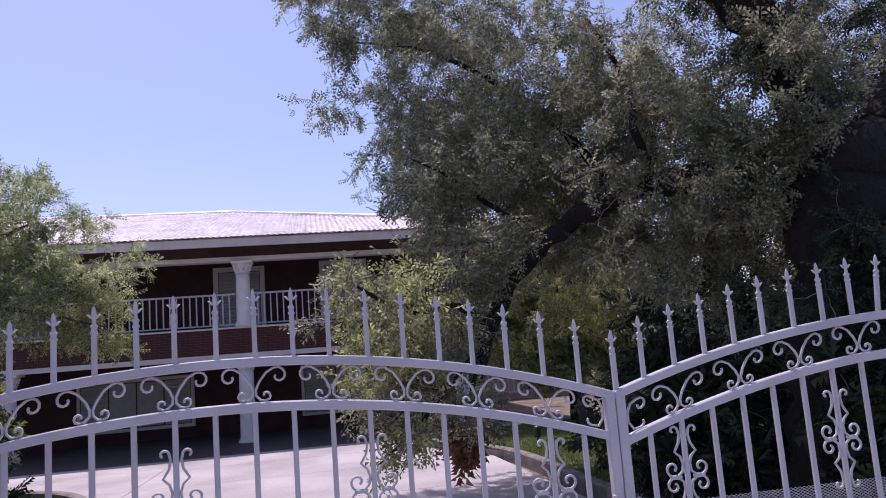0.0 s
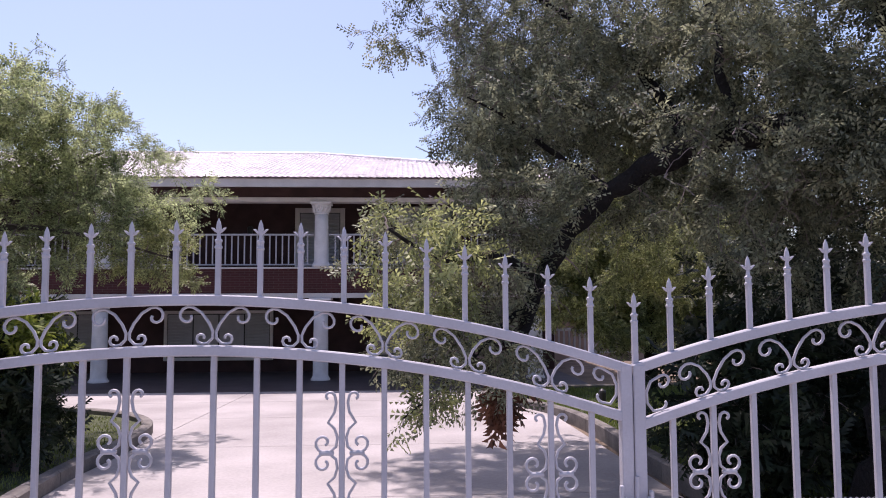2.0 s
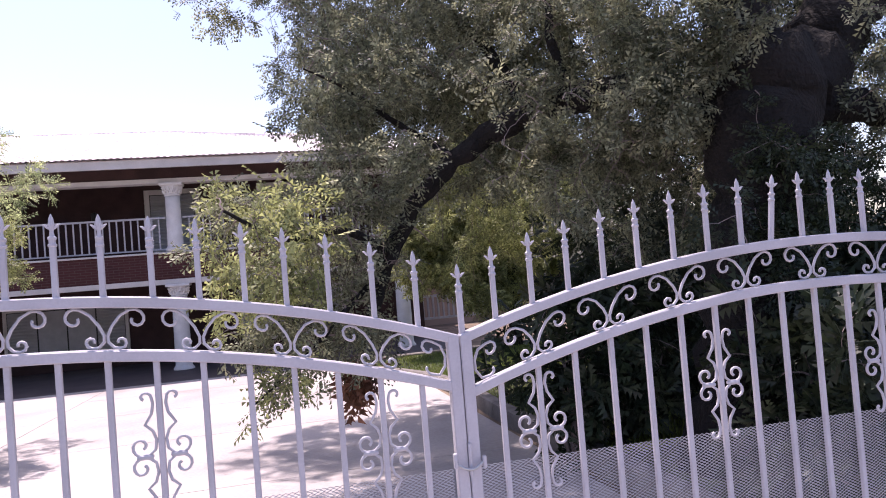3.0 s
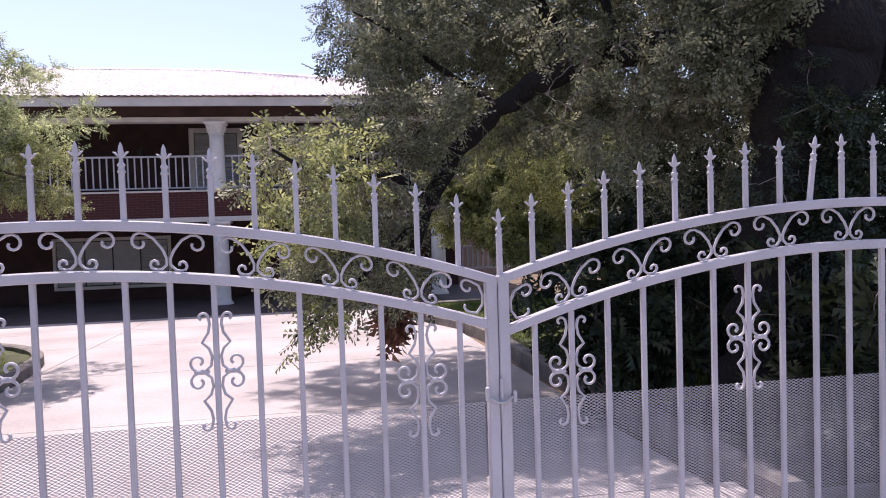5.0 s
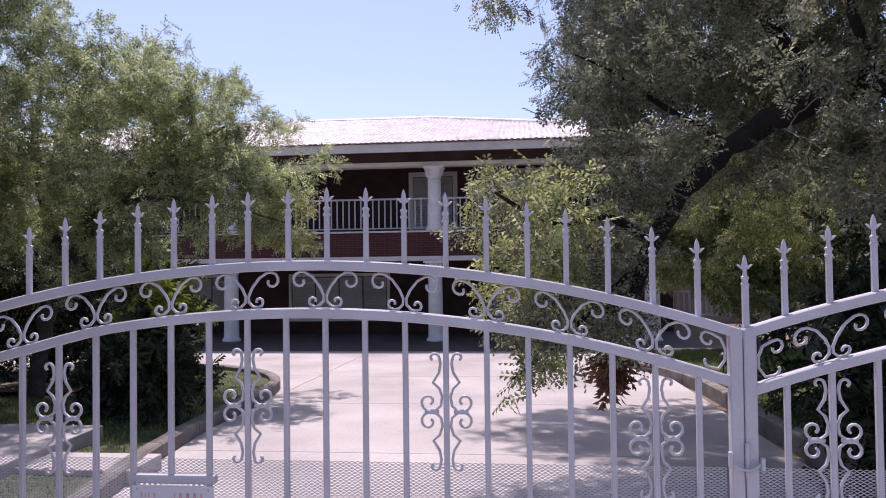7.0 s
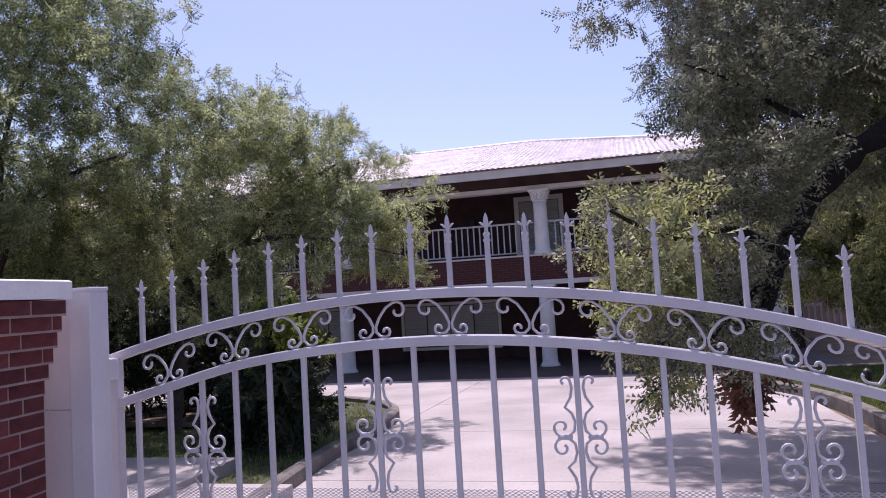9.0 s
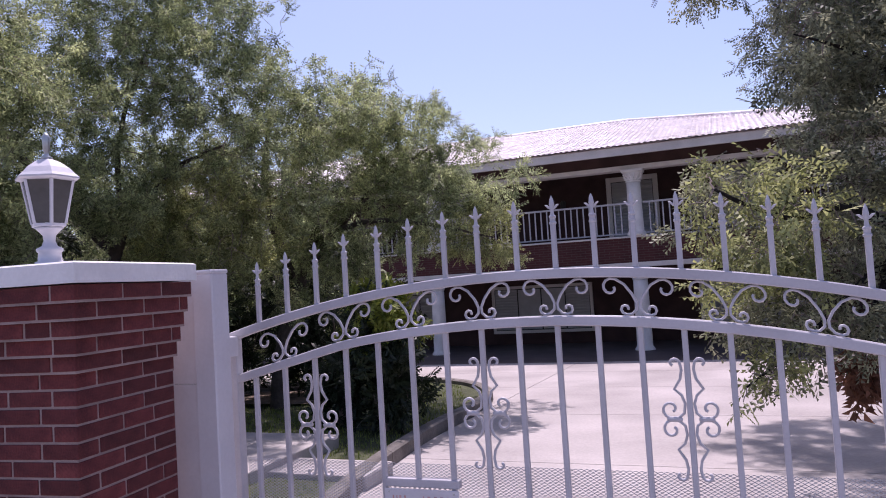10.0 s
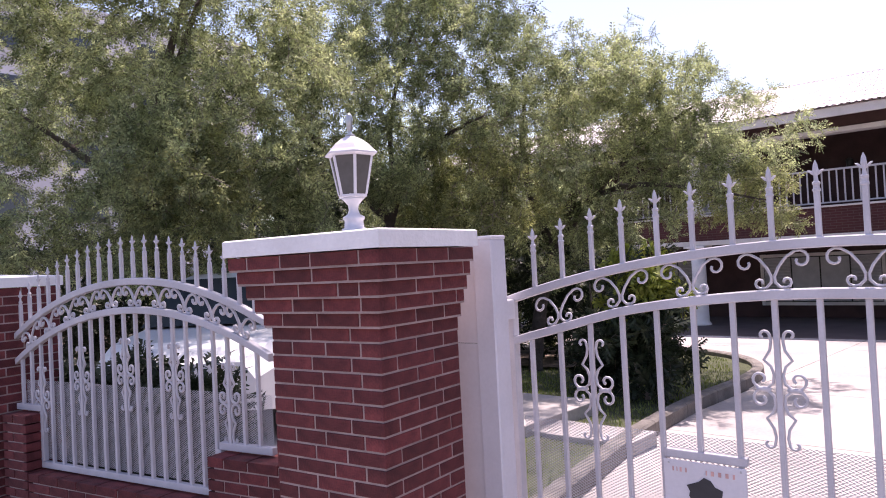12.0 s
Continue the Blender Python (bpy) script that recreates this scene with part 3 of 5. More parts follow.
def pier(name, label, m, w, dp, ztop, courses, corbel, corbel_l, rnd):
    """A square pier in its frame: x from -w to 0, y from 0 to dp at the cap."""
    p = thing(name, label, "pier", m, kind="structure")
    g = Geo()
    zc = ztop
    g.add([(-w, 0, zc - 0.073), (0, 0, zc - 0.073), (0, dp, zc - 0.073), (-w, dp, zc - 0.073), (-w, 0, zc - 0.006), (0, 0, zc - 0.006), (0, dp, zc - 0.006), (-w, dp, zc - 0.006),
           (-w + 0.008, 0.008, zc), (-0.008, 0.008, zc), (-0.008, dp - 0.008, zc), (-w + 0.008, dp - 0.008, zc), (-w / 2, dp / 2, zc + 0.022)],
          [(3, 2, 1, 0), (0, 1, 5, 4), (1, 2, 6, 5), (2, 3, 7, 6), (3, 0, 4, 7), (4, 5, 9, 8), (5, 6, 10, 9), (6, 7, 11, 10), (7, 4, 8, 11), (8, 9, 12), (9, 10, 12), (10, 11, 12), (11, 8, 12)])
    part("cap", g, WHITE_PLASTER, p, "white rendered coping")
    for k in range(courses):
        i = 0.014 + corbel * min(k, 5)
        z = ztop - 0.073 - (k + 1) * COURSE + JOINT * 0.5
        x0, x1, y0, y1 = -w + 0.014 + corbel_l * min(k, 5), -i, i, dp - (0.014 if k < 6 else 0.02)
        first = 0.24 if k % 2 else 0.125
        j = JOINT / 2
        if k % 2:
            lay(p, (x0 - j, y0), (x1 + j, y0), z, first, rnd)
            lay(p, (x1, y0 + 0.10 + j), (x1, y1), z, 0.25, rnd)
        else:
            lay(p, (x0 - j, y0), (x1 - 0.10 - j, y0), z, first, rnd)
            lay(p, (x1, y0 - j), (x1, y1), z, 0.24, rnd)
        lay(p, (x0, y1), (x0, y0 + 0.103), z, 0.24, rnd)
        part("mortar_course", Geo().box(x0 + 0.004, x1 - 0.004, y0 + 0.004, y1, z - JOINT, z + COURSE - JOINT), MORTAR, p, "pale grey mortar")
    return p


pier("pier_left", "red brick gate pier with white coping", PIER, 0.89, 0.68, 1.845, 29, 0.020, 0.030, random.Random(3))

lamp = thing("pier_lantern", "white six-sided lantern with smoked panes on the pier", "lamp", PIER @ pose(-0.42, 0.34, 1.860, 0, 0, 22) @ Matrix.Scale(1.08, 4))
part("foot", Geo().lathe([(0.050, 0), (0.050, 0.012), (0.040, 0.016), (0.038, 0.045), (0.044, 0.050), (0.044, 0.060), (0.026, 0.070), (0.019, 0.088), (0.022, 0.108), (0.040, 0.128), (0.050, 0.136)], 16), WHITE_STEEL, lamp, smooth=True)
hexa = lambda r, z, t=0.0: [(r * math.cos(radians(60 * i + t)), r * math.sin(radians(60 * i + t)), z) for i in range(6)]
part("tray", Geo().lathe([(0.050, 0.136), (0.060, 0.140), (0.060, 0.150)], 6), WHITE_STEEL, lamp)
lo, hi = hexa(0.057, 0.150), hexa(0.088, 0.305)
for i in range(6):
    part("frame_bar", Geo().tube([lo[i], hi[i]], 0.0062, 6), WHITE_STEEL, lamp)
    j = (i + 1) % 6
    q = [Vector(lo[i]), Vector(lo[j]), Vector(hi[j]), Vector(hi[i])]
    c = sum(q, Vector()) / 4
    nrm = (q[1] - q[0]).cross(q[3] - q[0]).normalized() * 0.0015
    q = [c + (k - c) * 0.98 for k in q]
    part("pane", Geo().add([tuple(k - nrm) for k in q] + [tuple(k + nrm) for k in q], [(3, 2, 1, 0), (4, 5, 6, 7), (0, 1, 5, 4), (1, 2, 6, 5), (2, 3, 7, 6), (3, 0, 4, 7)]), SMOKED, lamp, "smoked glass pane")
part("roof", Geo().lathe([(0.084, 0.303), (0.112, 0.312), (0.112, 0.318), (0.098, 0.330), (0.078, 0.352), (0.048, 0.374), (0.022, 0.386), (0.016, 0.390)], 6), WHITE_STEEL, lamp)
part("finial", Geo().lathe([(0.020, 0.388), (0.020, 0.394), (0.009, 0.400), (0.008, 0.410), (0.012, 0.420), (0.013, 0.445), (0.015, 0.462), (0.011, 0.476), (0.003, 0.484)], 12), GALV, lamp, smooth=True)

# side fence on its low brick wall
FENCE = Matrix.Translation((-5.33, -0.73, 0)) @ Matrix.Rotation(radians(10.5), 4, "Z")
rise2 = lambda x, top: top - 2.5 + math.sqrt(2.5 ** 2 - x * x)
fence = thing("fence_panel", "white wrought-iron arched fence panel with spears", "fence", FENCE)
part("top_rail", arched_rail(-1.26, 1.12, 1.71, 0.042, 0.02, rise2), WHITE_IRON, fence)
part("lower_rail", arched_rail(-1.26, 1.12, 1.535, 0.042, 0.02, rise2), WHITE_IRON, fence)


def fence_foot(x):
    return 0.87 if x < -0.98 else 0.50 if x < 0.72 else 0.76


part("foot_rail", Geo().box(-1.26, -0.97, -0.02, 0.02, 0.845, 0.885, 0.003), WHITE_IRON, fence)
part("foot_rail", Geo().box(-0.99, 0.74, -0.0195, 0.0195, 0.47, 0.51, 0.003), WHITE_IRON, fence)
part("foot_rail", Geo().box(0.72, 1.12, -0.02, 0.02, 0.735, 0.775, 0.003), WHITE_IRON, fence)
part("step_bar", Geo().box(-0.992, -0.96, -0.0185, 0.0185, 0.512, 0.843, 0.003), WHITE_IRON, fence)
part("step_bar", Geo().box(0.70, 0.732, -0.0185, 0.0185, 0.512, 0.733, 0.003), WHITE_IRON, fence)
FIN2 = finial_mesh("finial", 0.85)
for k in range(22):
    x = -1.20 + 0.111 * k
    if x > 1.12:
        break
    part("bar", Geo().box(x - 0.0105, x + 0.0105, -0.0105, 0.0105, fence_foot(x), rise2(x, 1.535) - 0.040, 0.002), WHITE_IRON, fence)
    up = rise2(x, 1.71) + 0.16
    s = part("spear", Geo().box(x - 0.0105, x + 0.0105, -0.0105, 0.0105, rise2(x, 1.71) - 0.002, up, 0.002), WHITE_IRON, fence)
    part("finial", FIN2, WHITE_IRON, s).location = (x, 0, up + 0.10)
    if k % 2 == 1:
        g = Geo()
        slope = -x / 2.5
        for sd in (-1, 1):
            g.tube([(x + sd * px * 0.85, 0, rise2(x, 1.535) + pz * 0.95 + slope * sd * px) for px, pz in lyre_points(0.135)], 0.008, 6, 1.2)
        part("lyre_scroll", g, WHITE_IRON, fence, smooth=True)
    if k % 4 == 2:
        for sd in (-1, 1):
            g = Geo()
            for ud in (-1, 1):
                g.tube([(x + sd * px * 0.8, 0, rise2(x, 1.10) + 0.02 + ud * pz) for px, pz in panel_half()], 0.007, 6, 1.2)
            part("panel_scroll", g, WHITE_IRON, fence, smooth=True)
me = fast_mesh("mesh_panel", expanded_metal(-1.2, 1.1, 0.52, 1.05), 4, MESH_STEEL)
part("mesh_panel", me, MESH_STEEL, fence, "white expanded-metal sheet", kind="stuff").location = (0, 0.022, 0)

pier("pier_far", "red brick fence pier with white coping", FENCE @ pose(-1.26, -0.2, 0), 0.62, 0.55, 1.76, 28, 0.004, 0.004, random.Random(9))
wall = thing("wall_fence", "low red brick wall stepping under the fence", "wall", FENCE, kind="structure")
core = Geo()
rw = random.Random(4)
for x0, x1, top in ((-1.26, -0.98, 0.84), (-0.98, 0.73, 0.465), (0.73, 1.75, 0.73)):
    n = int(top / COURSE)
    for k in range(n):
        z = top - (k + 1) * COURSE
        lay(wall, (x0, -0.12), (x1, -0.12), z, 0.24 if k % 2 else 0.125, rw, 0.24)
    core.box(x0 + 0.05, x1 - 0.05, -0.114, 0.115, -0.05, top - 0.02)
part("mortar", core, MORTAR, wall, "pale grey mortar")
g = Geo().box(-14, -1.90, -0.11, 0.11, -0.05, 1.55)
o = solid("wall_street_left", g, WALL_BRICK, "plain red brick garden wall", "wall", "structure")
o.matrix_basis = FENCE
g = Geo().box(3.2, 16, -0.11, 0.11, -0.05, 1.55)
solid("wall_street_right", g, WALL_BRICK, "plain red brick garden wall", "wall", "structure")

# ---- house ----
HB = -0.37
COLX = (-20.1, -14.41, -8.72, -3.03, 2.66)
house = thing("house", "two-storey red brick house with white columns and tiled roof", "house")
FY = 16.7
WY = 19.2
# Wall behind the columns: porch shade is part of its brick colour.
part("wall", Geo().box(-22.5, 3.7, WY, WY + 0.3, HB - 0.3, 4.78), SHADE_BRICK, house, "brown brick wall under the porch, darkened for shade")
part("side_wall", Geo().box(3.4, 3.7, WY + 0.3, 33.0, HB - 0.3, 4.78), WALL_BRICK, house)
part("back_wall", Geo().box(-22.5, 3.7, 33.0, 33.3, HB - 0.3, 4.78), WALL_BRICK, house)
part("side_wall", Geo().box(-22.8, -22.5, WY, 33.3, HB - 0.3, 4.78), WALL_BRICK, house)
# Floor reaches y 14.27; its dark tone stands in for the eave shadow.
part("porch_floor", Geo().box(-22.5, 3.7, 14.27, WY, HB - 0.3, HB + 0.055, 0.01), PORCH_TILE, house, "tiled porch floor, darkened for the eave shadow")
part("balcony_band", Geo().box(-22.5, 3.4, FY - 0.15, FY + 0.15, 1.96, 2.60), WALL_BRICK, house, "red brick balcony band")
part("balcony_floor", Geo().box(-22.5, 3.4, FY + 0.15, WY, 2.35, 2.55), CREAM, house)
part("balcony_coping", Geo().box(-22.5, 3.42, FY - 0.19, FY + 0.19, 2.60, 2.645, 0.01), CREAM, house)
part("porch_beam", Geo().box(-22.5, 3.42, FY - 0.19, FY + 0.19, 1.83, 1.957, 0.01), CREAM, house, "cream moulded beam")
part("eave_beam", Geo().box(-22.5, 3.42, FY - 0.19, FY + 0.19, 4.37, 4.485, 0.01), CREAM, house, "cream moulded beam")
# Band colour includes the shade under the eaves.
part("eave_band", Geo().box(-22.5, 3.4, FY - 0.15, FY + 0.15, 4.485, 4.78), SHADE_BRICK, house, "brick band under the eaves, darkened for shade")
part("soffit", Geo().box(-23.4, 4.35, 15.85, 33.9, 4.78, 4.82), CREAM, house)
part("fascia", Geo().box(-23.4, 4.40, 15.78, 15.85, 4.65, 4.86, 0.008), CREAM, house, "cream painted fascia")
part("fascia", Geo().box(4.352, 4.42, 15.852, 33.9, 4.65, 4.86, 0.008), CREAM, house)


def column(x, z0, z1, r):
    c = Geo()
    h = z1 - z0
    prof = [(r * 1.25, z0), (r * 1.25, z0 + 0.07), (r * 1.12, z0 + 0.10), (r * 1.02, z0 + 0.14)]
    prof += [(r * (1.0 - 0.10 * t), z0 + 0.15 + (h - 0.47) * t) for t in (0, 0.25, 0.5, 0.75, 1)]
    sh = part("column", c.lathe(prof, 24, x, FY), WHITE_PLASTER, house, "white round column", smooth=True)
    cz = z1 - 0.32
    cap = Geo().lathe([(r * 0.98, cz), (r * 1.02, cz + 0.03), (r * 0.92, cz + 0.05), (r * 0.95, cz + 0.12), (r * 1.12, cz + 0.20), (r * 1.34, cz + 0.26)], 24, x, FY)
    for i in range(12):
        a = i * math.pi / 6
        for zz, rr in ((0.06, 1.0), (0.14, 1.1)):
            ca, sa = math.cos(a + zz * 2), math.sin(a + zz * 2)
            cap.tube([(x + r * rr * 0.95 * ca, FY + r * rr * 0.95 * sa, cz + zz), (x + r * (rr + 0.06) * ca, FY + r * (rr + 0.06) * sa, cz + zz + 0.06), (x + r * (rr + 0.24) * ca, FY + r * (rr + 0.24) * sa, cz + zz + 0.075)], [0.03, 0.03, 0.012], 5)
    cap.box(x - r * 1.4, x + r * 1.4, FY - r * 1.4, FY + r * 1.4, z1 - 0.06, z1, 0.008)
    part("capital", cap, WHITE_PLASTER, sh, "white carved leaf capital")


for x in COLX:
    column(x, 2.645, 4.37, 0.195)
    column(x, HB + 0.02, 1.83, 0.205)

for i in range(len(COLX) - 1):
    a, b = COLX[i] + 0.2, COLX[i + 1] - 0.2
    rail = part("balcony_rail", Geo().box(a, b, FY - 0.025, FY + 0.025, 3.49, 3.535, 0.005), WHITE_IRON, house, "white iron balcony rail")
    part("bottom_rail", Geo().box(a, b, FY - 0.02, FY + 0.02, 2.70, 2.735, 0.005), WHITE_IRON, rail)
    n = int((b - a) / 0.165)
    bal = Geo().box(-0.016, 0.016, -0.016, 0.016, 2.735, 3.49).mesh("baluster", WHITE_IRON)
    for k in range(1, n):
        part("baluster", bal, WHITE_IRON, rail).location = (a + (b - a) * k / n, FY, 0)


SLATS = {}


def louvre_window(x0, x1, z0, z1, leaves, solid_mid=False, t=0.14):
    """A framed opening on the porch wall with louvred or glazed leaves."""
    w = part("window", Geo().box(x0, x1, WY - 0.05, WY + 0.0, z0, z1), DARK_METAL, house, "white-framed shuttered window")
    fr = Geo()
    fr.box(x0 - t, x0, WY - 0.09, WY, z0 - t, z1 + t, 0.01).box(x1, x1 + t, WY - 0.09, WY, z0 - t, z1 + t, 0.01)
    fr.box(x0, x1, WY - 0.088, WY, z1, z1 + t).box(x0, x1, WY - 0.088, WY, z0 - t, z0)
    part("frame", fr, CREAM, w)
    step = (x1 - x0) / leaves
    for k in range(leaves):
        a, b = x0 + k * step + 0.02, x0 + (k + 1) * step - 0.02
        if solid_mid and 0 < k < leaves - 1:
            part("pane", Geo().box(a, b, WY - 0.062, WY - 0.052, z0 + 0.03, z1 - 0.03), LOUVRE, w, "pale closed blind")
            continue
        sh = part("shutter", Geo().box(a, b, WY - 0.058, WY - 0.0505, z0 + 0.02, z1 - 0.02), LOUVRE, w, "grey louvred shutter")
        n = int((z1 - z0) / 0.09)
        key = round(b - a, 3)
        if key not in SLATS:
            hw = (b - a) / 2
            SLATS[key] = Geo().add([(-hw, 0, 0), (hw, 0, 0), (hw, -0.028, 0.05), (-hw, -0.028, 0.05), (-hw, 0.006, 0.004), (hw, 0.006, 0.004), (hw, -0.022, 0.054), (-hw, -0.022, 0.054)],
                                   [(0, 1, 2, 3), (7, 6, 5, 4), (0, 4, 5, 1), (3, 2, 6, 7), (0, 3, 7, 4), (1, 5, 6, 2)]).mesh("slat", LOUVRE)
        for j in range(n):
            o = new("slat", SLATS[key])
            o.parent = w
            o.location = ((a + b) / 2, WY - 0.064, z0 + 0.03 + (z1 - z0 - 0.06) * j / n)


louvre_window(-3.95, -2.75, 2.62, 4.40, 2)
louvre_window(-0.85, 0.30, 3.0, 4.45, 2)
louvre_window(-9.6, -8.4, 2.62, 4.40, 2)
louvre_window(-7.78, -4.80, 0.12, 1.40, 4, True, 0.09)
louvre_window(-12.6, -9.6, 0.12, 1.40, 4, True, 0.09)
louvre_window(-1.6, 1.2, 0.12, 1.40, 3, True, 0.09)
part("wall_light", Geo().lathe([(0.05, 3.72), (0.08, 3.78), (0.09, 3.95), (0.03, 4.0)], 8, -5.4, WY - 0.12), DARK_METAL, house)

# tiled hip roof: barrel tiles in stepped courses
EY, EX, EZ, RY = 15.68, 4.86, 4.865, 24.6
SL = 2.43 / (RY - EY)


def tiles(name, length, width_at, along, up_dir, origin):
    """Rows of barrel tiles; along runs with the eave, up_dir up the slope."""
    P, courses = 0.15, 34
    step = length / courses
    quads = []
    A, U = np.array(along), np.array(up_dir)
    N = np.cross(A, U)
    N /= np.linalg.norm(N)
    N *= np.sign(N[2])
    O = np.array(origin)
    ang = np.linspace(0, math.pi, 6)
    for c in range(courses):
        s0, s1 = c * step, (c + 1) * step + 0.03
        a0, a1 = width_at(s0 + step * 0.5)
        k0, k1 = math.ceil(a0 / P), math.floor(a1 / P)
        for k in range(k0, k1):
            m = (k + 0.5) * P
            jig = (hash((k * 7 + c * 131) % 997) % 13 - 6) * 0.0008
            prof = [(m - 0.050 * math.cos(t), 0.024 * math.sin(t)) for t in ang] + [(m + P - 0.050, 0.0)]
            for (x0, h0), (x1, h1) in zip(prof[:-1], prof[1:]):
                p = [O + A * x + U * s + N * (h + lift + jig) for x, h, s, lift in ((x0, h0, s0, 0.019), (x1, h1, s0, 0.019), (x1, h1, s1, 0.011), (x0, h0, s1, 0.011))]
                quads.append(p)
    v = np.array(quads).reshape(-1, 3)
    # tiles share edges within a row piece, so that each is one island
    me = bpy.data.meshes.new(name)
    per = 6
    nt = len(quads) // per
    Q = np.array(quads).reshape(nt, per, 4, 3)
    verts = np.concatenate([Q[:, :, 0], Q[:, -1:, 1], Q[:, :, 3], Q[:, -1:, 2]], 1).reshape(-1, 3)
    faces = [(b + j, b + j + 1, b + j + 8, b + j + 7) for b in range(0, nt * 14, 14) for j in range(per)]
    me.from_pydata(verts.tolist(), [], faces)
    me.materials.append(TILE)
    me.polygons.foreach_set("use_smooth", [True] * len(me.polygons))
    me.update()
    return me


slope_len = math.hypot(RY - EY, 2.43)
run = RY - EY
upd = (0, run / slope_len, 2.43 / slope_len)
front = lambda s: (-27.5 + s * run / slope_len, -s * run / slope_len)
roof = part("roof", tiles("roof", slope_len, front, (1, 0, 0), upd, (EX, EY, EZ)), TILE, house, "pinkish terracotta barrel-tile hip roof", kind="stuff")
upr = (-run / slope_len, 0, 2.43 / slope_len)
sidef = lambda s: (s * run / slope_len, 2 * run - s * run / slope_len)
part("roof_side", tiles("roof_side", slope_len, sidef, (0, 1, 0), upr, (EX, EY, EZ)), TILE, house, kind="stuff")
g = Geo()
g.add([(EX, EY + 0.1, EZ - 0.01), (EX - run, RY, EZ + 2.40), (-27.5 + EX + run, RY, EZ + 2.40), (-27.5 + EX, EY + 0.1, EZ - 0.01), (EX, 2 * RY - EY, EZ - 0.01), (-27.5 + EX, 2 * RY - EY, EZ - 0.01)],
      [(3, 0, 1, 2), (0, 4, 1), (4, 5, 2, 1), (5, 3, 2)])
part("roof_deck", g, TILE, house)
ridge = Geo()
for a, b, n in (((EX, EY, EZ + 0.06), (EX - run, RY, EZ + 2.435), 34), ((EX - run, RY, EZ + 2.435), (-27.5 + EX + run, RY, EZ + 2.435), 28), ((-27.5 + EX, EY, EZ + 0.06), (-27.5 + EX + run, RY, EZ + 2.435), 34)):
    a, b = Vector(a), Vector(b)
    for k in range(n):
        p, q = a.lerp(b, k / n), a.lerp(b, (k + 1.12) / n)
        ridge.tube([p, q], [0.10, 0.085], 8)
part("ridge_tiles", ridge, TILE, house)

# ---- plants ----


def sprig_template(pairs, length, leaf, width):
    """A feathery leaf: pairs of small leaflets along a stalk that runs along x."""
    quads = []
    for i in range(pairs):
        x = length * (0.15 + 0.85 * i / max(pairs - 1, 1))
        s = leaf * (0.65 + 0.35 * math.sin(math.pi * (i + 0.7) / (pairs + 0.4)))
        for sd in (-1, 1):
            ca, sa = math.cos(radians(62)), math.sin(radians(62)) * sd
            tip = (x + s * ca, s * sa, -0.18 * s)
            quads.append([(x - width, 0.15 * s * sd, 0), (x + width * 1.3, 0.22 * s * sd, 0.06 * s), tip])
    return np.array(quads)


def place_sprigs(template, pos, direction, roll, size):
    """Copies of the template at every pos, along direction."""
    D = direction / (np.linalg.norm(direction, axis=1)[:, None] + 1e-9)
    ref = np.where(np.abs(D[:, 2:3]) > 0.9, np.array([[1.0, 0, 0]]), np.array([[0, 0, 1.0]]))
    S = np.cross(ref, D)
    S /= np.linalg.norm(S, axis=1)[:, None] + 1e-9
    U = np.cross(D, S)
    c, s = np.cos(roll)[:, None], np.sin(roll)[:, None]
    S, U = S * c + U * s, U * c - S * s
    t = template.reshape(-1, 3)
    v = pos[:, None, :] + size[:, None, None] * (t[None, :, 0:1] * D[:, None, :] + t[None, :, 1:2] * S[:, None, :] + t[None, :, 2:3] * U[:, None, :])
    return v.reshape(-1, 3)


def limb_curve(points, radii, rough, rs):
    P = np.array(points, float)
    n = len(P)
    t = np.linspace(0, n - 1, (n - 1) * 6 + 1)
    out = []
    for u in t:
        i = min(int(u), n - 2)
        w = u - i
        a, b, c, d = P[max(i - 1, 0)], P[i], P[i + 1], P[min(i + 2, n - 1)]
        out.append(0.5 * ((2 * b) + (c - a) * w + (2 * a - 5 * b + 4 * c - d) * w * w + (3 * b - a - 3 * c + d) * w ** 3))
    out = np.array(out)
    r = np.interp(t, np.arange(n), radii)
    out[1:] += rs.normal(0, rough, (len(out) - 1, 3)) * r[1:, None]
    return out, r * (1 + rs.normal(0, 0.06, len(r)))


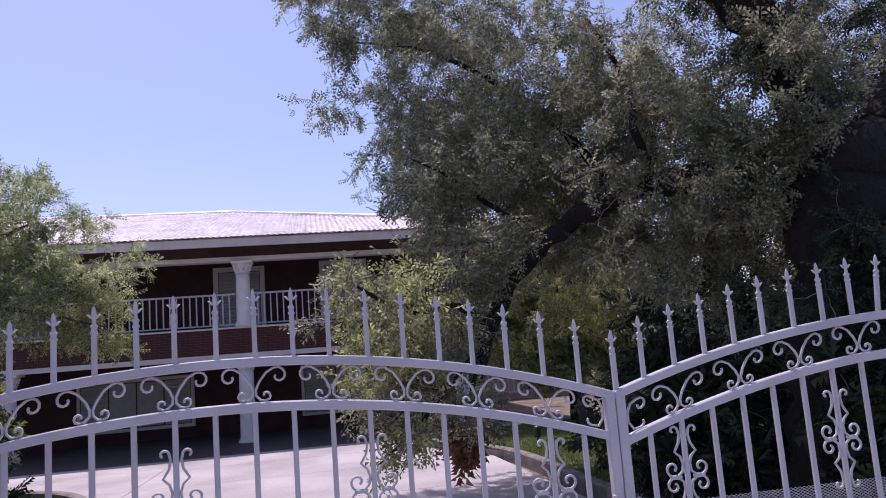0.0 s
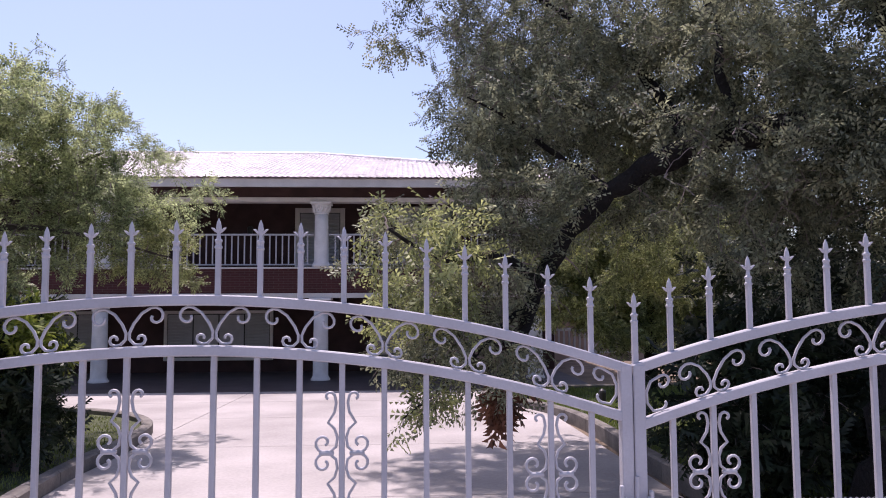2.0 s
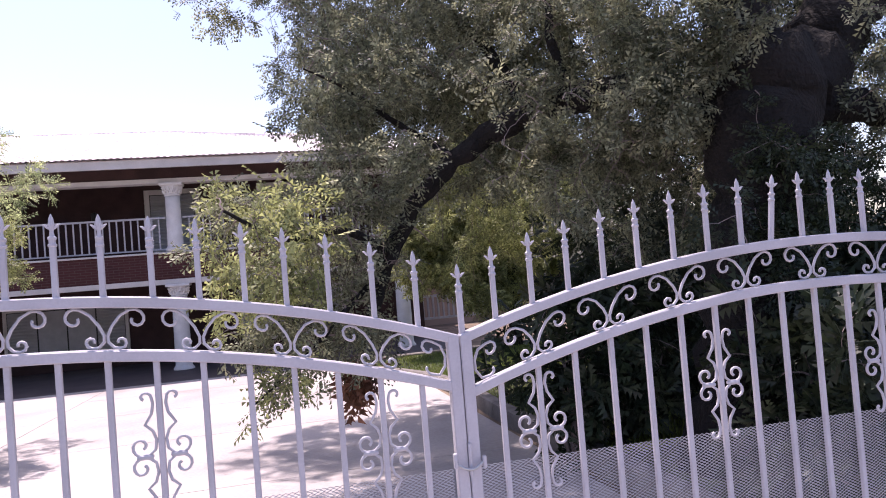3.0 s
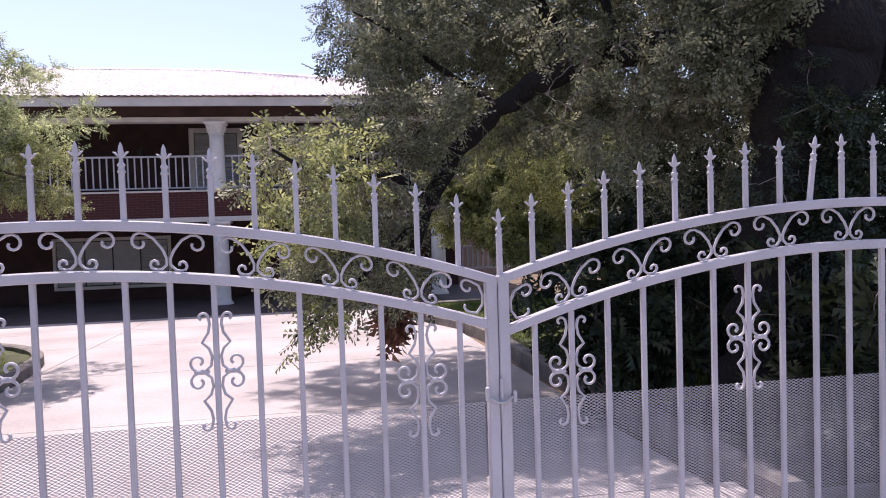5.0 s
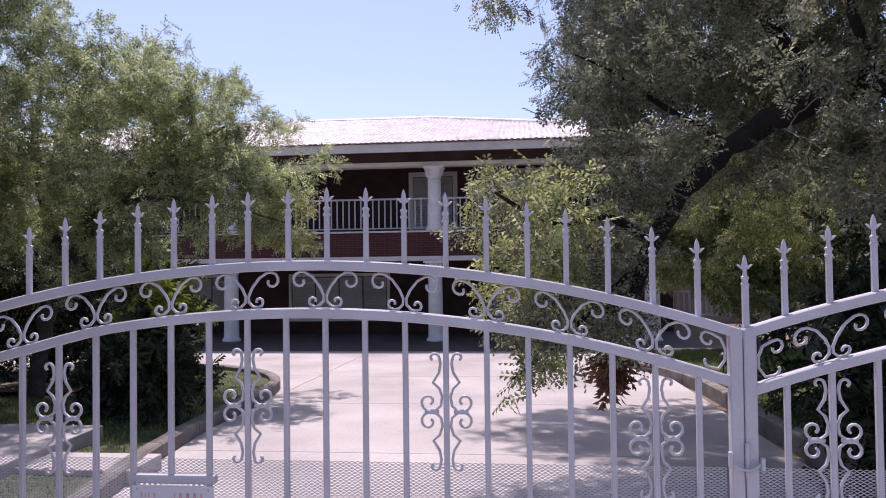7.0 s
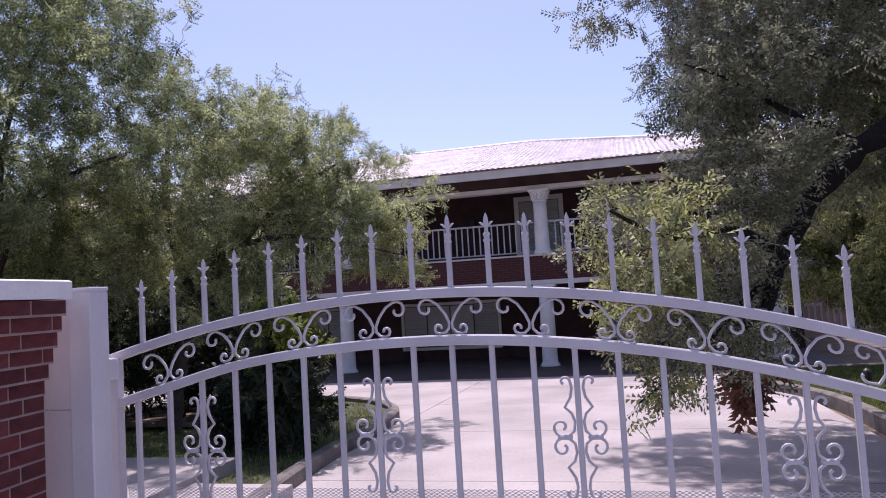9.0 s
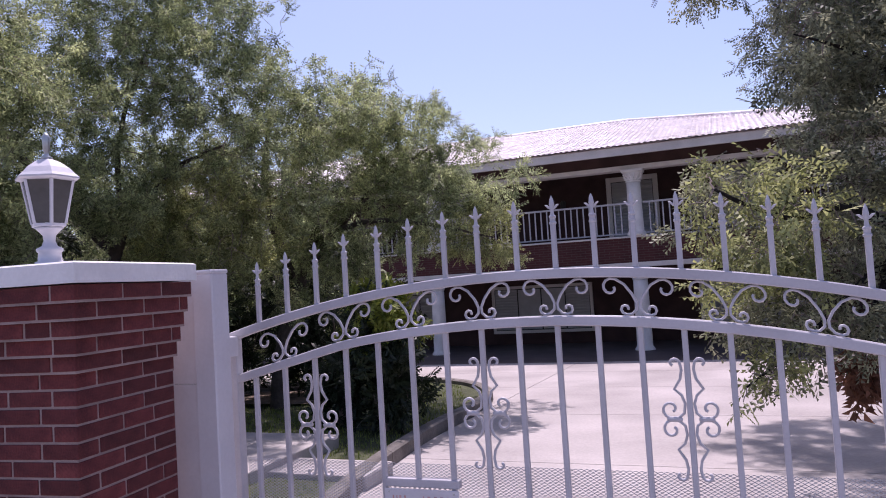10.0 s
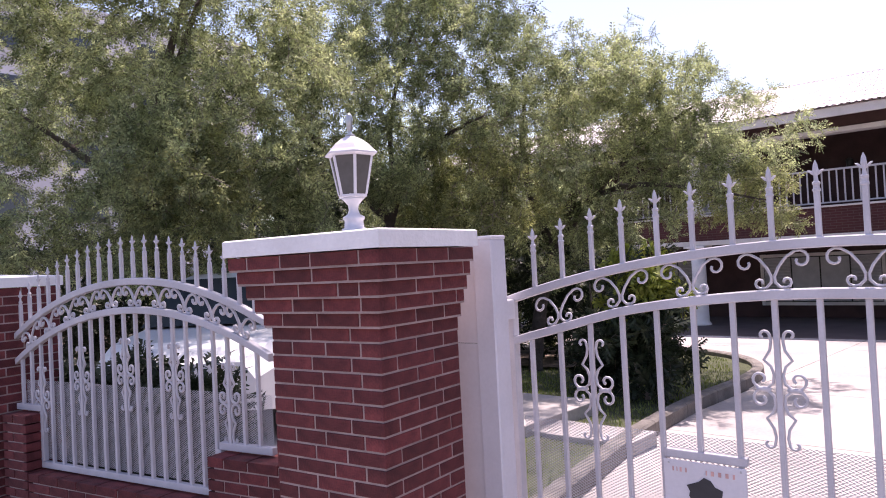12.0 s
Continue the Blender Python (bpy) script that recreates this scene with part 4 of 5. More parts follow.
def tree(name, label, limbs, blobs, leaf_mats, seed, template, size=1.0, per_twig=14, droop=0.25, bark=BARK, category="tree", twig_r=0.012, sparse=()):
    """Limbs are given; twigs grow from them into the blobs and carry the sprigs. blobs: (x, y, z, rx, ry, rz, twigs, material index; -1 for bare twigs)."""
    rs = np.random.RandomState(seed)
    ob = thing(name, label, category)
    nodes, radii = [], []
    for k, (pts, rad) in enumerate(limbs):
        c, r = limb_curve(pts, rad, 0.12, rs)
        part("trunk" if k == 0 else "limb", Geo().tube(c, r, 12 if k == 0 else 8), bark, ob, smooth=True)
        nodes.append(c[len(c) // 4:])
        radii.append(r[len(c) // 4:])
    nodes, radii = np.concatenate(nodes), np.concatenate(radii)
    att, which = [], []
    for x, y, z, rx, ry, rz, n, mi in blobs:
        boughs = max(4, n // 5)
        d = rs.normal(size=(boughs, 3))
        d /= np.linalg.norm(d, axis=1)[:, None]
        d *= (rs.uniform(0.10, 1.0, boughs) ** 0.45)[:, None]
        d = d[rs.randint(0, boughs, n)] + rs.normal(0, 0.20, (n, 3)) * np.array([1.0, 1.0, 0.75])
        att.append(np.array([x, y, z]) + d * np.array([rx, ry, rz]))
        which += [mi] * n
    att, which = np.concatenate(att), np.array(which)
    dist = np.array([np.min(np.sum((nodes - a) ** 2, 1)) for a in att])
    twigs = Geo()
    sp = {i: ([], []) for i in range(len(leaf_mats))}
    for q in np.argsort(dist):
        a = att[q]
        d2 = np.sum((nodes - a) ** 2, 1)
        k = np.argmin(d2)
        p0, L = nodes[k], math.sqrt(d2[k])
        if L < 0.05:
            continue
        m = (p0 + a) / 2 + np.array([0, 0, 0.16 * L]) + rs.normal(0, 0.09 * L, 3)
        end = a - np.array([0, 0, droop * min(L, 0.6) * 0.5])
        t = np.linspace(0, 1, 6)[:, None]
        c = (1 - t) ** 2 * p0 + 2 * t * (1 - t) * m + t ** 2 * end
        c[1:-1] += rs.normal(0, 0.03 * L, (4, 3))
        r0 = min(twig_r + 0.012 * L, radii[k] * 0.7)
        r = np.linspace(r0, 0.0038, 6)
        twigs.tube(c, r, 3, caps=False)
        nodes = np.concatenate([nodes, c[2:]])
        radii = np.concatenate([radii, r[2:]])
        if which[q] < 0:
            continue
        n_sp = max(3, per_twig // 2) if which[q] in sparse else per_twig
        u = np.clip(rs.choice((0.5, 0.72, 0.88, 1.0), n_sp) + rs.normal(0, 0.025, n_sp), 0.2, 1.0)
        base = np.array([[np.interp(v, t[:, 0], c[:, i]) for i in range(3)] for v in u])
        sd = (end - p0) / L * 0.6 + rs.normal(0, 0.75, (n_sp, 3))
        sd[:, 2] -= droop
        sp[which[q]][0].append(base + rs.normal(0, 0.035, (n_sp, 3)))
        sp[which[q]][1].append(sd)
    part("twig_mass", twigs, TWIG, ob, kind="stuff")
    for i, (pos, dr) in sp.items():
        if not pos:
            continue
        pos, dr = np.concatenate(pos), np.concatenate(dr)
        v = place_sprigs(template, pos, dr, rs.uniform(-1.2, 1.2, len(pos)), size * rs.uniform(0.6, 1.3, len(pos)))
        part("crown", fast_mesh("crown", v, 3, leaf_mats[i]), leaf_mats[i], ob, kind="stuff")
    return ob


FERN = sprig_template(4, 0.108, 0.037, 0.0115)
FERN_BIG = sprig_template(6, 0.20, 0.066, 0.014)
BROAD = sprig_template(4, 0.14, 0.085, 0.024)

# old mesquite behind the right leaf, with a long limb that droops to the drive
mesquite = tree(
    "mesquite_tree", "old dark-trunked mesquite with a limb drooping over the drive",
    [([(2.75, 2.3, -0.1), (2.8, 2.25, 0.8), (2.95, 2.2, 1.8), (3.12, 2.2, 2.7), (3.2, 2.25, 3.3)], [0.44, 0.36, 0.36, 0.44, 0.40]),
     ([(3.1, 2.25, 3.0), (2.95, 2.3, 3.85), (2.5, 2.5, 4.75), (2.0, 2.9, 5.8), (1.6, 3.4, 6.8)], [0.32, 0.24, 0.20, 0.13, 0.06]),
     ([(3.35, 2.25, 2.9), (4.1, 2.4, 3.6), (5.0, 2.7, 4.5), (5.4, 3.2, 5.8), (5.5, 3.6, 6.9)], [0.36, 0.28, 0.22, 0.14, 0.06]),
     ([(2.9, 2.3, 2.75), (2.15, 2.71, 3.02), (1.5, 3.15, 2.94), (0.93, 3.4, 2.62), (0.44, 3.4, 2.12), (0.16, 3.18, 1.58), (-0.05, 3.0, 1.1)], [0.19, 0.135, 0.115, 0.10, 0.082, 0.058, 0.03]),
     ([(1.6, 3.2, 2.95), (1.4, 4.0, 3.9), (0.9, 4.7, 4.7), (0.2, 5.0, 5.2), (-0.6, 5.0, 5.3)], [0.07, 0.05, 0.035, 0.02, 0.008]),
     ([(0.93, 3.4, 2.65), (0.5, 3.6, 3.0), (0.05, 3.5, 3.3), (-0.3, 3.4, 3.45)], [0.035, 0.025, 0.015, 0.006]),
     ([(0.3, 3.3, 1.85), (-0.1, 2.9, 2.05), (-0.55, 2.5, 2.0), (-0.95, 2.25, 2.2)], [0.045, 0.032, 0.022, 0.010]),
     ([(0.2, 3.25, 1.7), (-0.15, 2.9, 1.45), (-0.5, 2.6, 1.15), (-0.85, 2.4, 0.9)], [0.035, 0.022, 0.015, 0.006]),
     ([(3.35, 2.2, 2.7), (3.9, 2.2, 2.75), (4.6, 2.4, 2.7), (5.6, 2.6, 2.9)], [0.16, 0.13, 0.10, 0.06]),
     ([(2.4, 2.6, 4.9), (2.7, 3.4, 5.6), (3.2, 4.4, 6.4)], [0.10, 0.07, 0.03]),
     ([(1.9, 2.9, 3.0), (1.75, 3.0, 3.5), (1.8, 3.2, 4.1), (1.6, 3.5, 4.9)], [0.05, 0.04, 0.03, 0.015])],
    # Index 2 blobs carry the near-black leaf, painting shade deep in the crown.
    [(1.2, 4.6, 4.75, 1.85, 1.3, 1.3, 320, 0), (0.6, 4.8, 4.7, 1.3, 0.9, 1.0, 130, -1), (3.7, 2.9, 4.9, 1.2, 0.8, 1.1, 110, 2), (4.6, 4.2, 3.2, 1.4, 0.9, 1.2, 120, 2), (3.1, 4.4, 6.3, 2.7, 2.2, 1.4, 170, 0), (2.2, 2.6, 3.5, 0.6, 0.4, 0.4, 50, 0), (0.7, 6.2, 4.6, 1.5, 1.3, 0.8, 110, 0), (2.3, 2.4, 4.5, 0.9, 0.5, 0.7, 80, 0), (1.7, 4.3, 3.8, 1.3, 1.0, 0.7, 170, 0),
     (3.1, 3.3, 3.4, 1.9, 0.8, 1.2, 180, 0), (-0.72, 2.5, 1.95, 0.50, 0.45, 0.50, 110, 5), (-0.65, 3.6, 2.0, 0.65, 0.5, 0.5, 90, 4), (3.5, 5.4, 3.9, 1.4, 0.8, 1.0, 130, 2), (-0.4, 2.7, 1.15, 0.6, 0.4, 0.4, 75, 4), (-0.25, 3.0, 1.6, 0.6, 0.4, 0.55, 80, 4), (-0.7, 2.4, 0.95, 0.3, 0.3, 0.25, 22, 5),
     (0.2, 3.6, 3.3, 0.7, 0.6, 0.5, 80, 0), (0.0, 3.3, 2.6, 0.6, 0.5, 0.45, 80, 4), (0.2, 3.9, 2.0, 0.5, 0.4, 0.5, 50, 4), (1.7, 2.7, 2.35, 0.7, 0.35, 0.45, 45, 4), (5.4, 3.4, 4.4, 1.8, 1.8, 2.0, 240, 0), (0.0, 3.2, 2.1, 0.7, 0.5, 0.7, 120, -1), (1.9, 2.5, 2.7, 0.9, 0.3, 0.5, 60, -1), (0.4, 4.3, 4.2, 1.2, 0.8, 0.8, 120, -1),
     (1.5, 2.75, 2.95, 0.8, 0.25, 0.35, 60, 4), (0.6, 2.95, 2.45, 0.4, 0.25, 0.35, 34, 4), (2.3, 2.2, 2.9, 0.7, 0.3, 0.5, 90, 0), (2.6, 1.9, 3.6, 0.5, 0.3, 0.6, 60, 0), (0.9, 4.5, 3.1, 1.1, 0.6, 0.8, 190, 0), (2.1, 4.4, 2.9, 1.2, 0.6, 0.8, 150, 0), (2.6, 5.6, 5.0, 1.8, 1.0, 1.3, 130, 0), (1.3, 3.6, 4.3, 1.2, 0.6, 0.6, 90, 0), (0.5, 8.2, 5.2, 1.2, 1.2, 0.8, 120, 0),
     # Next two rows, z 5.6 up: unseen crown added to shade drive and gate.
     (-0.4, 4.9, 5.5, 0.95, 0.9, 0.9, 150, 0), (-0.2, 4.3, 3.75, 0.65, 0.6, 0.35, 60, 4), (-1.0, 4.6, 4.4, 0.4, 0.4, 0.25, 22, 4), (-0.05, 7.3, 6.6, 1.2, 1.2, 0.5, 70, 0), (1.5, 7.2, 6.5, 1.3, 1.3, 0.6, 110, 0), (2.6, 3.0, 2.2, 1.0, 0.5, 0.7, 110, 0), (-0.2, 5.6, 7.0, 1.4, 1.3, 0.8, 90, 0),
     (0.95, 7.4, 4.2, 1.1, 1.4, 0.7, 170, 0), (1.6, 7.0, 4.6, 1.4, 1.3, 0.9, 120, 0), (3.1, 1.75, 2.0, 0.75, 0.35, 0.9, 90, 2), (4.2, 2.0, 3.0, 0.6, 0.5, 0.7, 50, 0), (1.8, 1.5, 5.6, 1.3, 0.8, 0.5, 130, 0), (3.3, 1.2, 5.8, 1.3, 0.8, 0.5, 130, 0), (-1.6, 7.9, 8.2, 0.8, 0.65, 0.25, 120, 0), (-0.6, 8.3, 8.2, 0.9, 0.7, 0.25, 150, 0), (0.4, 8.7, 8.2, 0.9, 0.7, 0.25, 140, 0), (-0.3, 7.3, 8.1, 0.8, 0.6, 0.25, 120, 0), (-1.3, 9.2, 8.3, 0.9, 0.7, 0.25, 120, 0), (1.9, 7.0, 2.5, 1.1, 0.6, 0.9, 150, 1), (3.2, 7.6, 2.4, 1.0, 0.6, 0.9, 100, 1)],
    [LEAF_R, LEAF_Y, LEAF_SHADE, TWIG, LEAF_R, LEAF_Y], 11, FERN, 1.2, 15, 0.3, sparse=(4, 5))
rs = np.random.RandomState(2)
n = 90
pos = np.array([-0.10, 2.95, 0.93]) + rs.normal(0, 1, (n, 3)) * np.array([0.045, 0.045, 0.07])
dr = rs.normal(0, 0.45, (n, 3)) + np.array([0, 0, -1.0])
part("dead_leaves", fast_mesh("dead_leaves", place_sprigs(sprig_template(3, 0.14, 0.10, 0.024), pos, dr, rs.uniform(-3, 3, n), rs.uniform(0.7, 1.2, n)), 3, DEAD), DEAD, mesquite, "clump of dead brown leaves", kind="stuff")

# palo verdes on the island and along the garden
tree("palo_verde_tree", "feathery green palo verde over the planted island",
     [([(-7.6, 6.9, -0.2), (-7.5, 7.0, 0.9), (-7.2, 7.2, 2.0), (-6.9, 7.4, 2.9)], [0.12, 0.10, 0.09, 0.07]),
      ([(-7.2, 7.2, 2.0), (-6.5, 7.4, 2.8), (-5.8, 7.5, 3.4), (-5.0, 7.5, 3.8)], [0.07, 0.055, 0.04, 0.015]),
      ([(-7.3, 7.1, 1.9), (-7.8, 7.3, 2.9), (-8.0, 7.5, 3.9), (-8.0, 7.7, 4.8)], [0.08, 0.06, 0.045, 0.02]),
      ([(-7.0, 7.3, 2.5), (-6.0, 7.0, 2.7), (-5.0, 6.9, 2.6), (-3.9, 6.9, 2.3)], [0.05, 0.04, 0.03, 0.010])],
     [(-5.5, 7.5, 3.75, 1.0, 0.9, 0.75, 230, 0), (-6.6, 7.6, 4.2, 1.3, 1.0, 1.0, 260, 0), (-4.9, 7.3, 2.9, 1.0, 0.9, 0.7, 200, 0), (-6.3, 7.2, 2.6, 1.3, 0.9, 0.8, 210, 0), (-8.0, 7.6, 4.3, 1.3, 1.1, 1.3, 220, 0), (-4.1, 7.1, 2.4, 0.75, 0.6, 0.42, 90, 1), (-5.7, 6.3, 4.2, 1.2, 0.9, 0.5, 150, 0), (-5.0, 8.6, 3.6, 1.2, 0.9, 0.6, 90, 0), (-7.2, 7.0, 1.9, 1.2, 0.8, 0.6, 120, 0), (-7.0, 6.3, 2.9, 1.0, 0.6, 0.8, 110, -1), (-5.6, 6.8, 3.0, 1.2, 0.6, 0.7, 70, -1)],
     [LEAF_L, LEAF_Y], 21, FERN, 1.2, 13, 0.15, GREY_BARK)
tree("palo_verde_tree", "tall spreading tree with dark limbs behind the pier",
     [([(-9.0, 4.9, -0.2), (-8.95, 4.9, 1.2), (-8.85, 5.0, 2.2), (-8.6, 5.0, 2.8)], [0.12, 0.09, 0.07, 0.05]),
      ([(-8.7, 5.0, 2.6), (-8.2, 5.0, 3.1), (-7.6, 5.0, 3.5), (-7.0, 5.1, 3.7)], [0.06, 0.045, 0.03, 0.012]),
      ([(-8.7, 5.0, 2.7), (-8.9, 5.2, 3.9), (-8.7, 5.4, 5.0), (-8.0, 5.5, 6.2)], [0.045, 0.035, 0.028, 0.012]),
      ([(-8.8, 5.0, 2.4), (-9.8, 4.8, 3.4), (-10.6, 4.6, 4.4)], [0.09, 0.06, 0.03])],
     [(-7.1, 5.1, 4.5, 1.2, 1.1, 1.0, 230, 0), (-8.3, 5.3, 5.7, 1.9, 1.4, 1.3, 330, 0), (-7.4, 5.2, 2.7, 1.3, 0.8, 0.9, 190, 2), (-9.9, 4.9, 4.6, 1.7, 1.3, 1.6, 320, 0), (-9.0, 5.8, 2.3, 1.7, 0.9, 0.9, 230, 0), (-7.7, 5.5, 6.9, 1.7, 1.2, 0.9, 170, 0), (-10.2, 5.0, 6.8, 2.0, 1.3, 1.2, 180, 0), (-6.4, 5.6, 3.3, 0.9, 0.7, 0.7, 120, 3), (-9.4, 7.2, 3.4, 2.2, 0.9, 1.5, 260, 0), (-8.6, 6.2, 3.3, 1.2, 0.5, 0.9, 150, 0), (-8.2, 4.4, 3.2, 0.9, 0.5, 0.7, 150, 0), (-6.9, 4.9, 3.0, 0.8, 0.5, 0.9, 130, -1), (-7.6, 4.6, 4.2, 0.9, 0.5, 0.8, 70, -1)],
     [LEAF_L, LEAF_Y, LEAF_Y, LEAF_L], 22, FERN, 1.24, 17, 0.2, GREY_BARK, sparse=(3,))
tree("palo_verde_tree", "dense feathery tree with pale tips behind the side fence",
     [([(-10.6, 2.5, -0.2), (-10.5, 2.4, 1.1), (-10.2, 2.0, 2.2), (-10.0, 1.8, 3.2)], [0.18, 0.14, 0.12, 0.09]),
      ([(-10.1, 1.8, 2.4), (-9.3, 1.7, 3.1), (-8.5, 1.6, 3.5)], [0.08, 0.05, 0.02]),
      ([(-10.1, 1.8, 2.6), (-11.0, 1.4, 3.4), (-11.8, 1.0, 4.0)], [0.08, 0.05, 0.02]),
      ([(-10.0, 1.8, 3.0), (-9.9, 2.0, 4.2), (-9.6, 2.2, 5.4)], [0.09, 0.06, 0.03]),
      ([(-10.2, 1.9, 2.0), (-9.7, 2.4, 2.4), (-9.2, 2.9, 2.6)], [0.07, 0.05, 0.02]),
      # Limb added high out of view to carry foliage that shades the fence.
      ([(-9.9, 2.0, 4.0), (-8.4, 1.7, 4.9), (-7.0, 1.2, 5.2), (-5.6, 0.9, 5.1)], [0.035, 0.03, 0.02, 0.010])],
     # Blobs with y under 1 above z 5: unseen, added to shade the wall.
     [(-8.9, 1.7, 3.2, 1.25, 1.0, 1.0, 250, 0), (-9.8, 2.1, 4.9, 2.0, 1.5, 1.4, 380, 0), (-11.2, 1.4, 3.6, 1.6, 1.3, 1.4, 280, 0), (-8.4, 1.5, 2.7, 0.95, 0.7, 0.75, 130, 1), (-9.8, 1.9, 2.2, 1.8, 0.9, 0.85, 230, 0), (-9.3, 2.4, 6.4, 1.8, 1.3, 0.9, 180, 0), (-12.0, 0.9, 5.0, 1.6, 1.4, 1.7, 230, 0), (-9.0, 2.9, 2.5, 1.2, 0.8, 0.9, 150, 0), (-11.6, 0.8, 2.4, 1.3, 0.9, 0.9, 160, 0), (-8.2, 2.9, 4.0, 1.1, 0.9, 1.2, 170, 0), (-5.9, 0.9, 5.2, 1.4, 0.8, 0.45, 230, 0), (-8.6, 3.3, 2.9, 0.9, 0.6, 0.6, 120, 0), (-8.2, 0.9, 5.6, 1.5, 0.9, 0.6, 260, 0), (-9.9, 0.6, 5.4, 1.6, 1.0, 0.7, 220, 0)],
     [LEAF_L, LEAF_Y], 23, FERN, 1.24, 16, 0.2, GREY_BARK)
tree("garden_tree", "sunlit yellow-green tree beyond the lawn",
     [([(4.6, 13.2, -0.4), (4.6, 13.2, 1.0), (4.7, 13.3, 2.2), (4.5, 13.3, 3.2)], [0.16, 0.13, 0.11, 0.06])],
     [(3.6, 13.2, 2.4, 1.6, 1.2, 1.7, 300, 0), (5.6, 13.3, 2.8, 1.8, 1.3, 2.0, 300, 0), (4.6, 13.3, 4.4, 1.8, 1.3, 1.2, 180, 0), (2.6, 13.0, 2.6, 0.9, 0.8, 1.2, 130, 0)],
     [LEAF_Y], 24, FERN_BIG, 1.6, 14, 0.2)


def shrub(name, label, x, y, r, h, mats, seed, twigs=90, template=BROAD, size=1.0):
    z = ground_z(x, y) + 0.05
    # A second leaf material paints a lit top over the shaded body.
    return tree(name, label, [([(x, y, z - 0.1), (x + 0.03, y, z + h * 0.3), (x, y + 0.03, z + h * 0.55)], [0.04, 0.03, 0.012]), ([(x, y, z), (x + r * 0.4, y, z + h * 0.4)], [0.025, 0.008]), ([(x, y, z), (x - r * 0.4, y, z + h * 0.4)], [0.025, 0.008])],
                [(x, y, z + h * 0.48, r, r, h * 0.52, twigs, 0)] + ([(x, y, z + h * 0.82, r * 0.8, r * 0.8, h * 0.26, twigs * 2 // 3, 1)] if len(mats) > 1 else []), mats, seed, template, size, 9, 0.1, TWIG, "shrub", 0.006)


# Bright top and dark body paint how sun falls on the bush.
shrub("garden_bush", "upright island bush with sunlit yellow-green top set by colour", -4.92, 5.3, 0.55, 1.62, [LEAF_SHADE, LEAF_LIT], 31, 230, BROAD, 0.9)
shrub("garden_bush", "low rounded dark bush on the island", -5.75, 5.6, 0.40, 0.70, [LEAF_SHADE], 32, 80, BROAD, 0.8)
# Undergrowth: its shade comes from the near-black leaf colour.
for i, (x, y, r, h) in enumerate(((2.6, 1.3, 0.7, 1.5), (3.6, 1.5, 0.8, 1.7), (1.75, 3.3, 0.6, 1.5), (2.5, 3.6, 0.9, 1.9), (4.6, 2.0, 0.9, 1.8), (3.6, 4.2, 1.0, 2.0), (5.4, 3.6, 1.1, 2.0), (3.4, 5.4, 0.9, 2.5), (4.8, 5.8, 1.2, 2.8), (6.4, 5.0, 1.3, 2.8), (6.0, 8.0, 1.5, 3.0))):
    shrub("hedge_shrub", "glossy-leaved shrub under the mesquite, leaves darkened for shade", x, y, r, h, [LEAF_SHADE], 40 + i, 120, BROAD, 1.0)
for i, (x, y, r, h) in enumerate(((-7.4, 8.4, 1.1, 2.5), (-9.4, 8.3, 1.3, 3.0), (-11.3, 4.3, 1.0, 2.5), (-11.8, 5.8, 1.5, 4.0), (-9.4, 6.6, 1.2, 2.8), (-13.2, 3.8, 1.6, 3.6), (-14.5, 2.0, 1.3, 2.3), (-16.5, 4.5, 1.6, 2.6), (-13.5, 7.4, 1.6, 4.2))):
    shrub("hedge_shrub", "shrub below the garden trees, leaves darkened for shade", x, y, r, h, [LEAF_SHADE], 60 + i, int(90 + 40 * h), BROAD, 1.1)

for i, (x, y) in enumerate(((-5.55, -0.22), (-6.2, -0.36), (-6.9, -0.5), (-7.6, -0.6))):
    shrub("hedge_shrub", "clipped dark green shrub behind the side fence", x, y, 0.30, 1.02, [LEAF_SHADE], 110 + i, 260, BROAD, 0.75)
# Tall backdrop shrubs, their shade also held in the leaf colour.
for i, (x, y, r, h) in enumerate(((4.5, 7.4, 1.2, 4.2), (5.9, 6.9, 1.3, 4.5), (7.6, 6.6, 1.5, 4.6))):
    shrub("hedge_shrub", "tall shrub beyond the mesquite, leaves darkened for shade", x, y, r, h, [LEAF_SHADE], 80 + i, 300, BROAD, 0.95)
for i, (x, y, r, h) in enumerate(((-11.8, 9.2, 1.9, 4.8), (-15.0, 7.5, 2.1, 5.0), (-9.6, 10.5, 1.6, 4.0), (7.6, 15.5, 2.0, 5.0))):
    shrub("hedge_shrub", "tall green shrub behind the garden trees", x, y, r, h, [LEAF_L], 90 + i, 330, FERN_BIG, 1.5)

# ---- further things ----
pl = thing("path_light", "small black path light on the lawn edge", "lamp")
part("stake", Geo().lathe([(0.012, -0.3), (0.012, 0.24)], 8, 2.35, 9.0), DARK_METAL, pl)
part("hood", Geo().lathe([(0.06, 0.10), (0.065, 0.24), (0.05, 0.27), (0.01, 0.30)], 10, 2.35, 9.0), DARK_METAL, pl)

# garden wall and white railing far beyond the lawn
solid("wall_far", Geo().box(3.9, 30, 24.0, 24.3, -0.6, 1.7), material("tan_stucco", (0.36, 0.25, 0.20), 0.9, 0.15, 0.7, 20, 0.2), "tan stucco garden wall beyond the lawn", "wall", "structure")
fr = thing("garden_railing", "low white railing beyond the lawn", "railing")
part("rail", Geo().box(3.6, 6.4, 19.96, 20.04, 0.78, 0.86, 0.01), WHITE_IRON, fr)
part("rail", Geo().box(3.6, 6.4, 19.965, 20.035, 0.08, 0.15, 0.01), WHITE_IRON, fr)
pk = Geo().box(-0.03, 0.03, -0.03, 0.03, 0.15, 0.78).mesh("picket", WHITE_IRON)
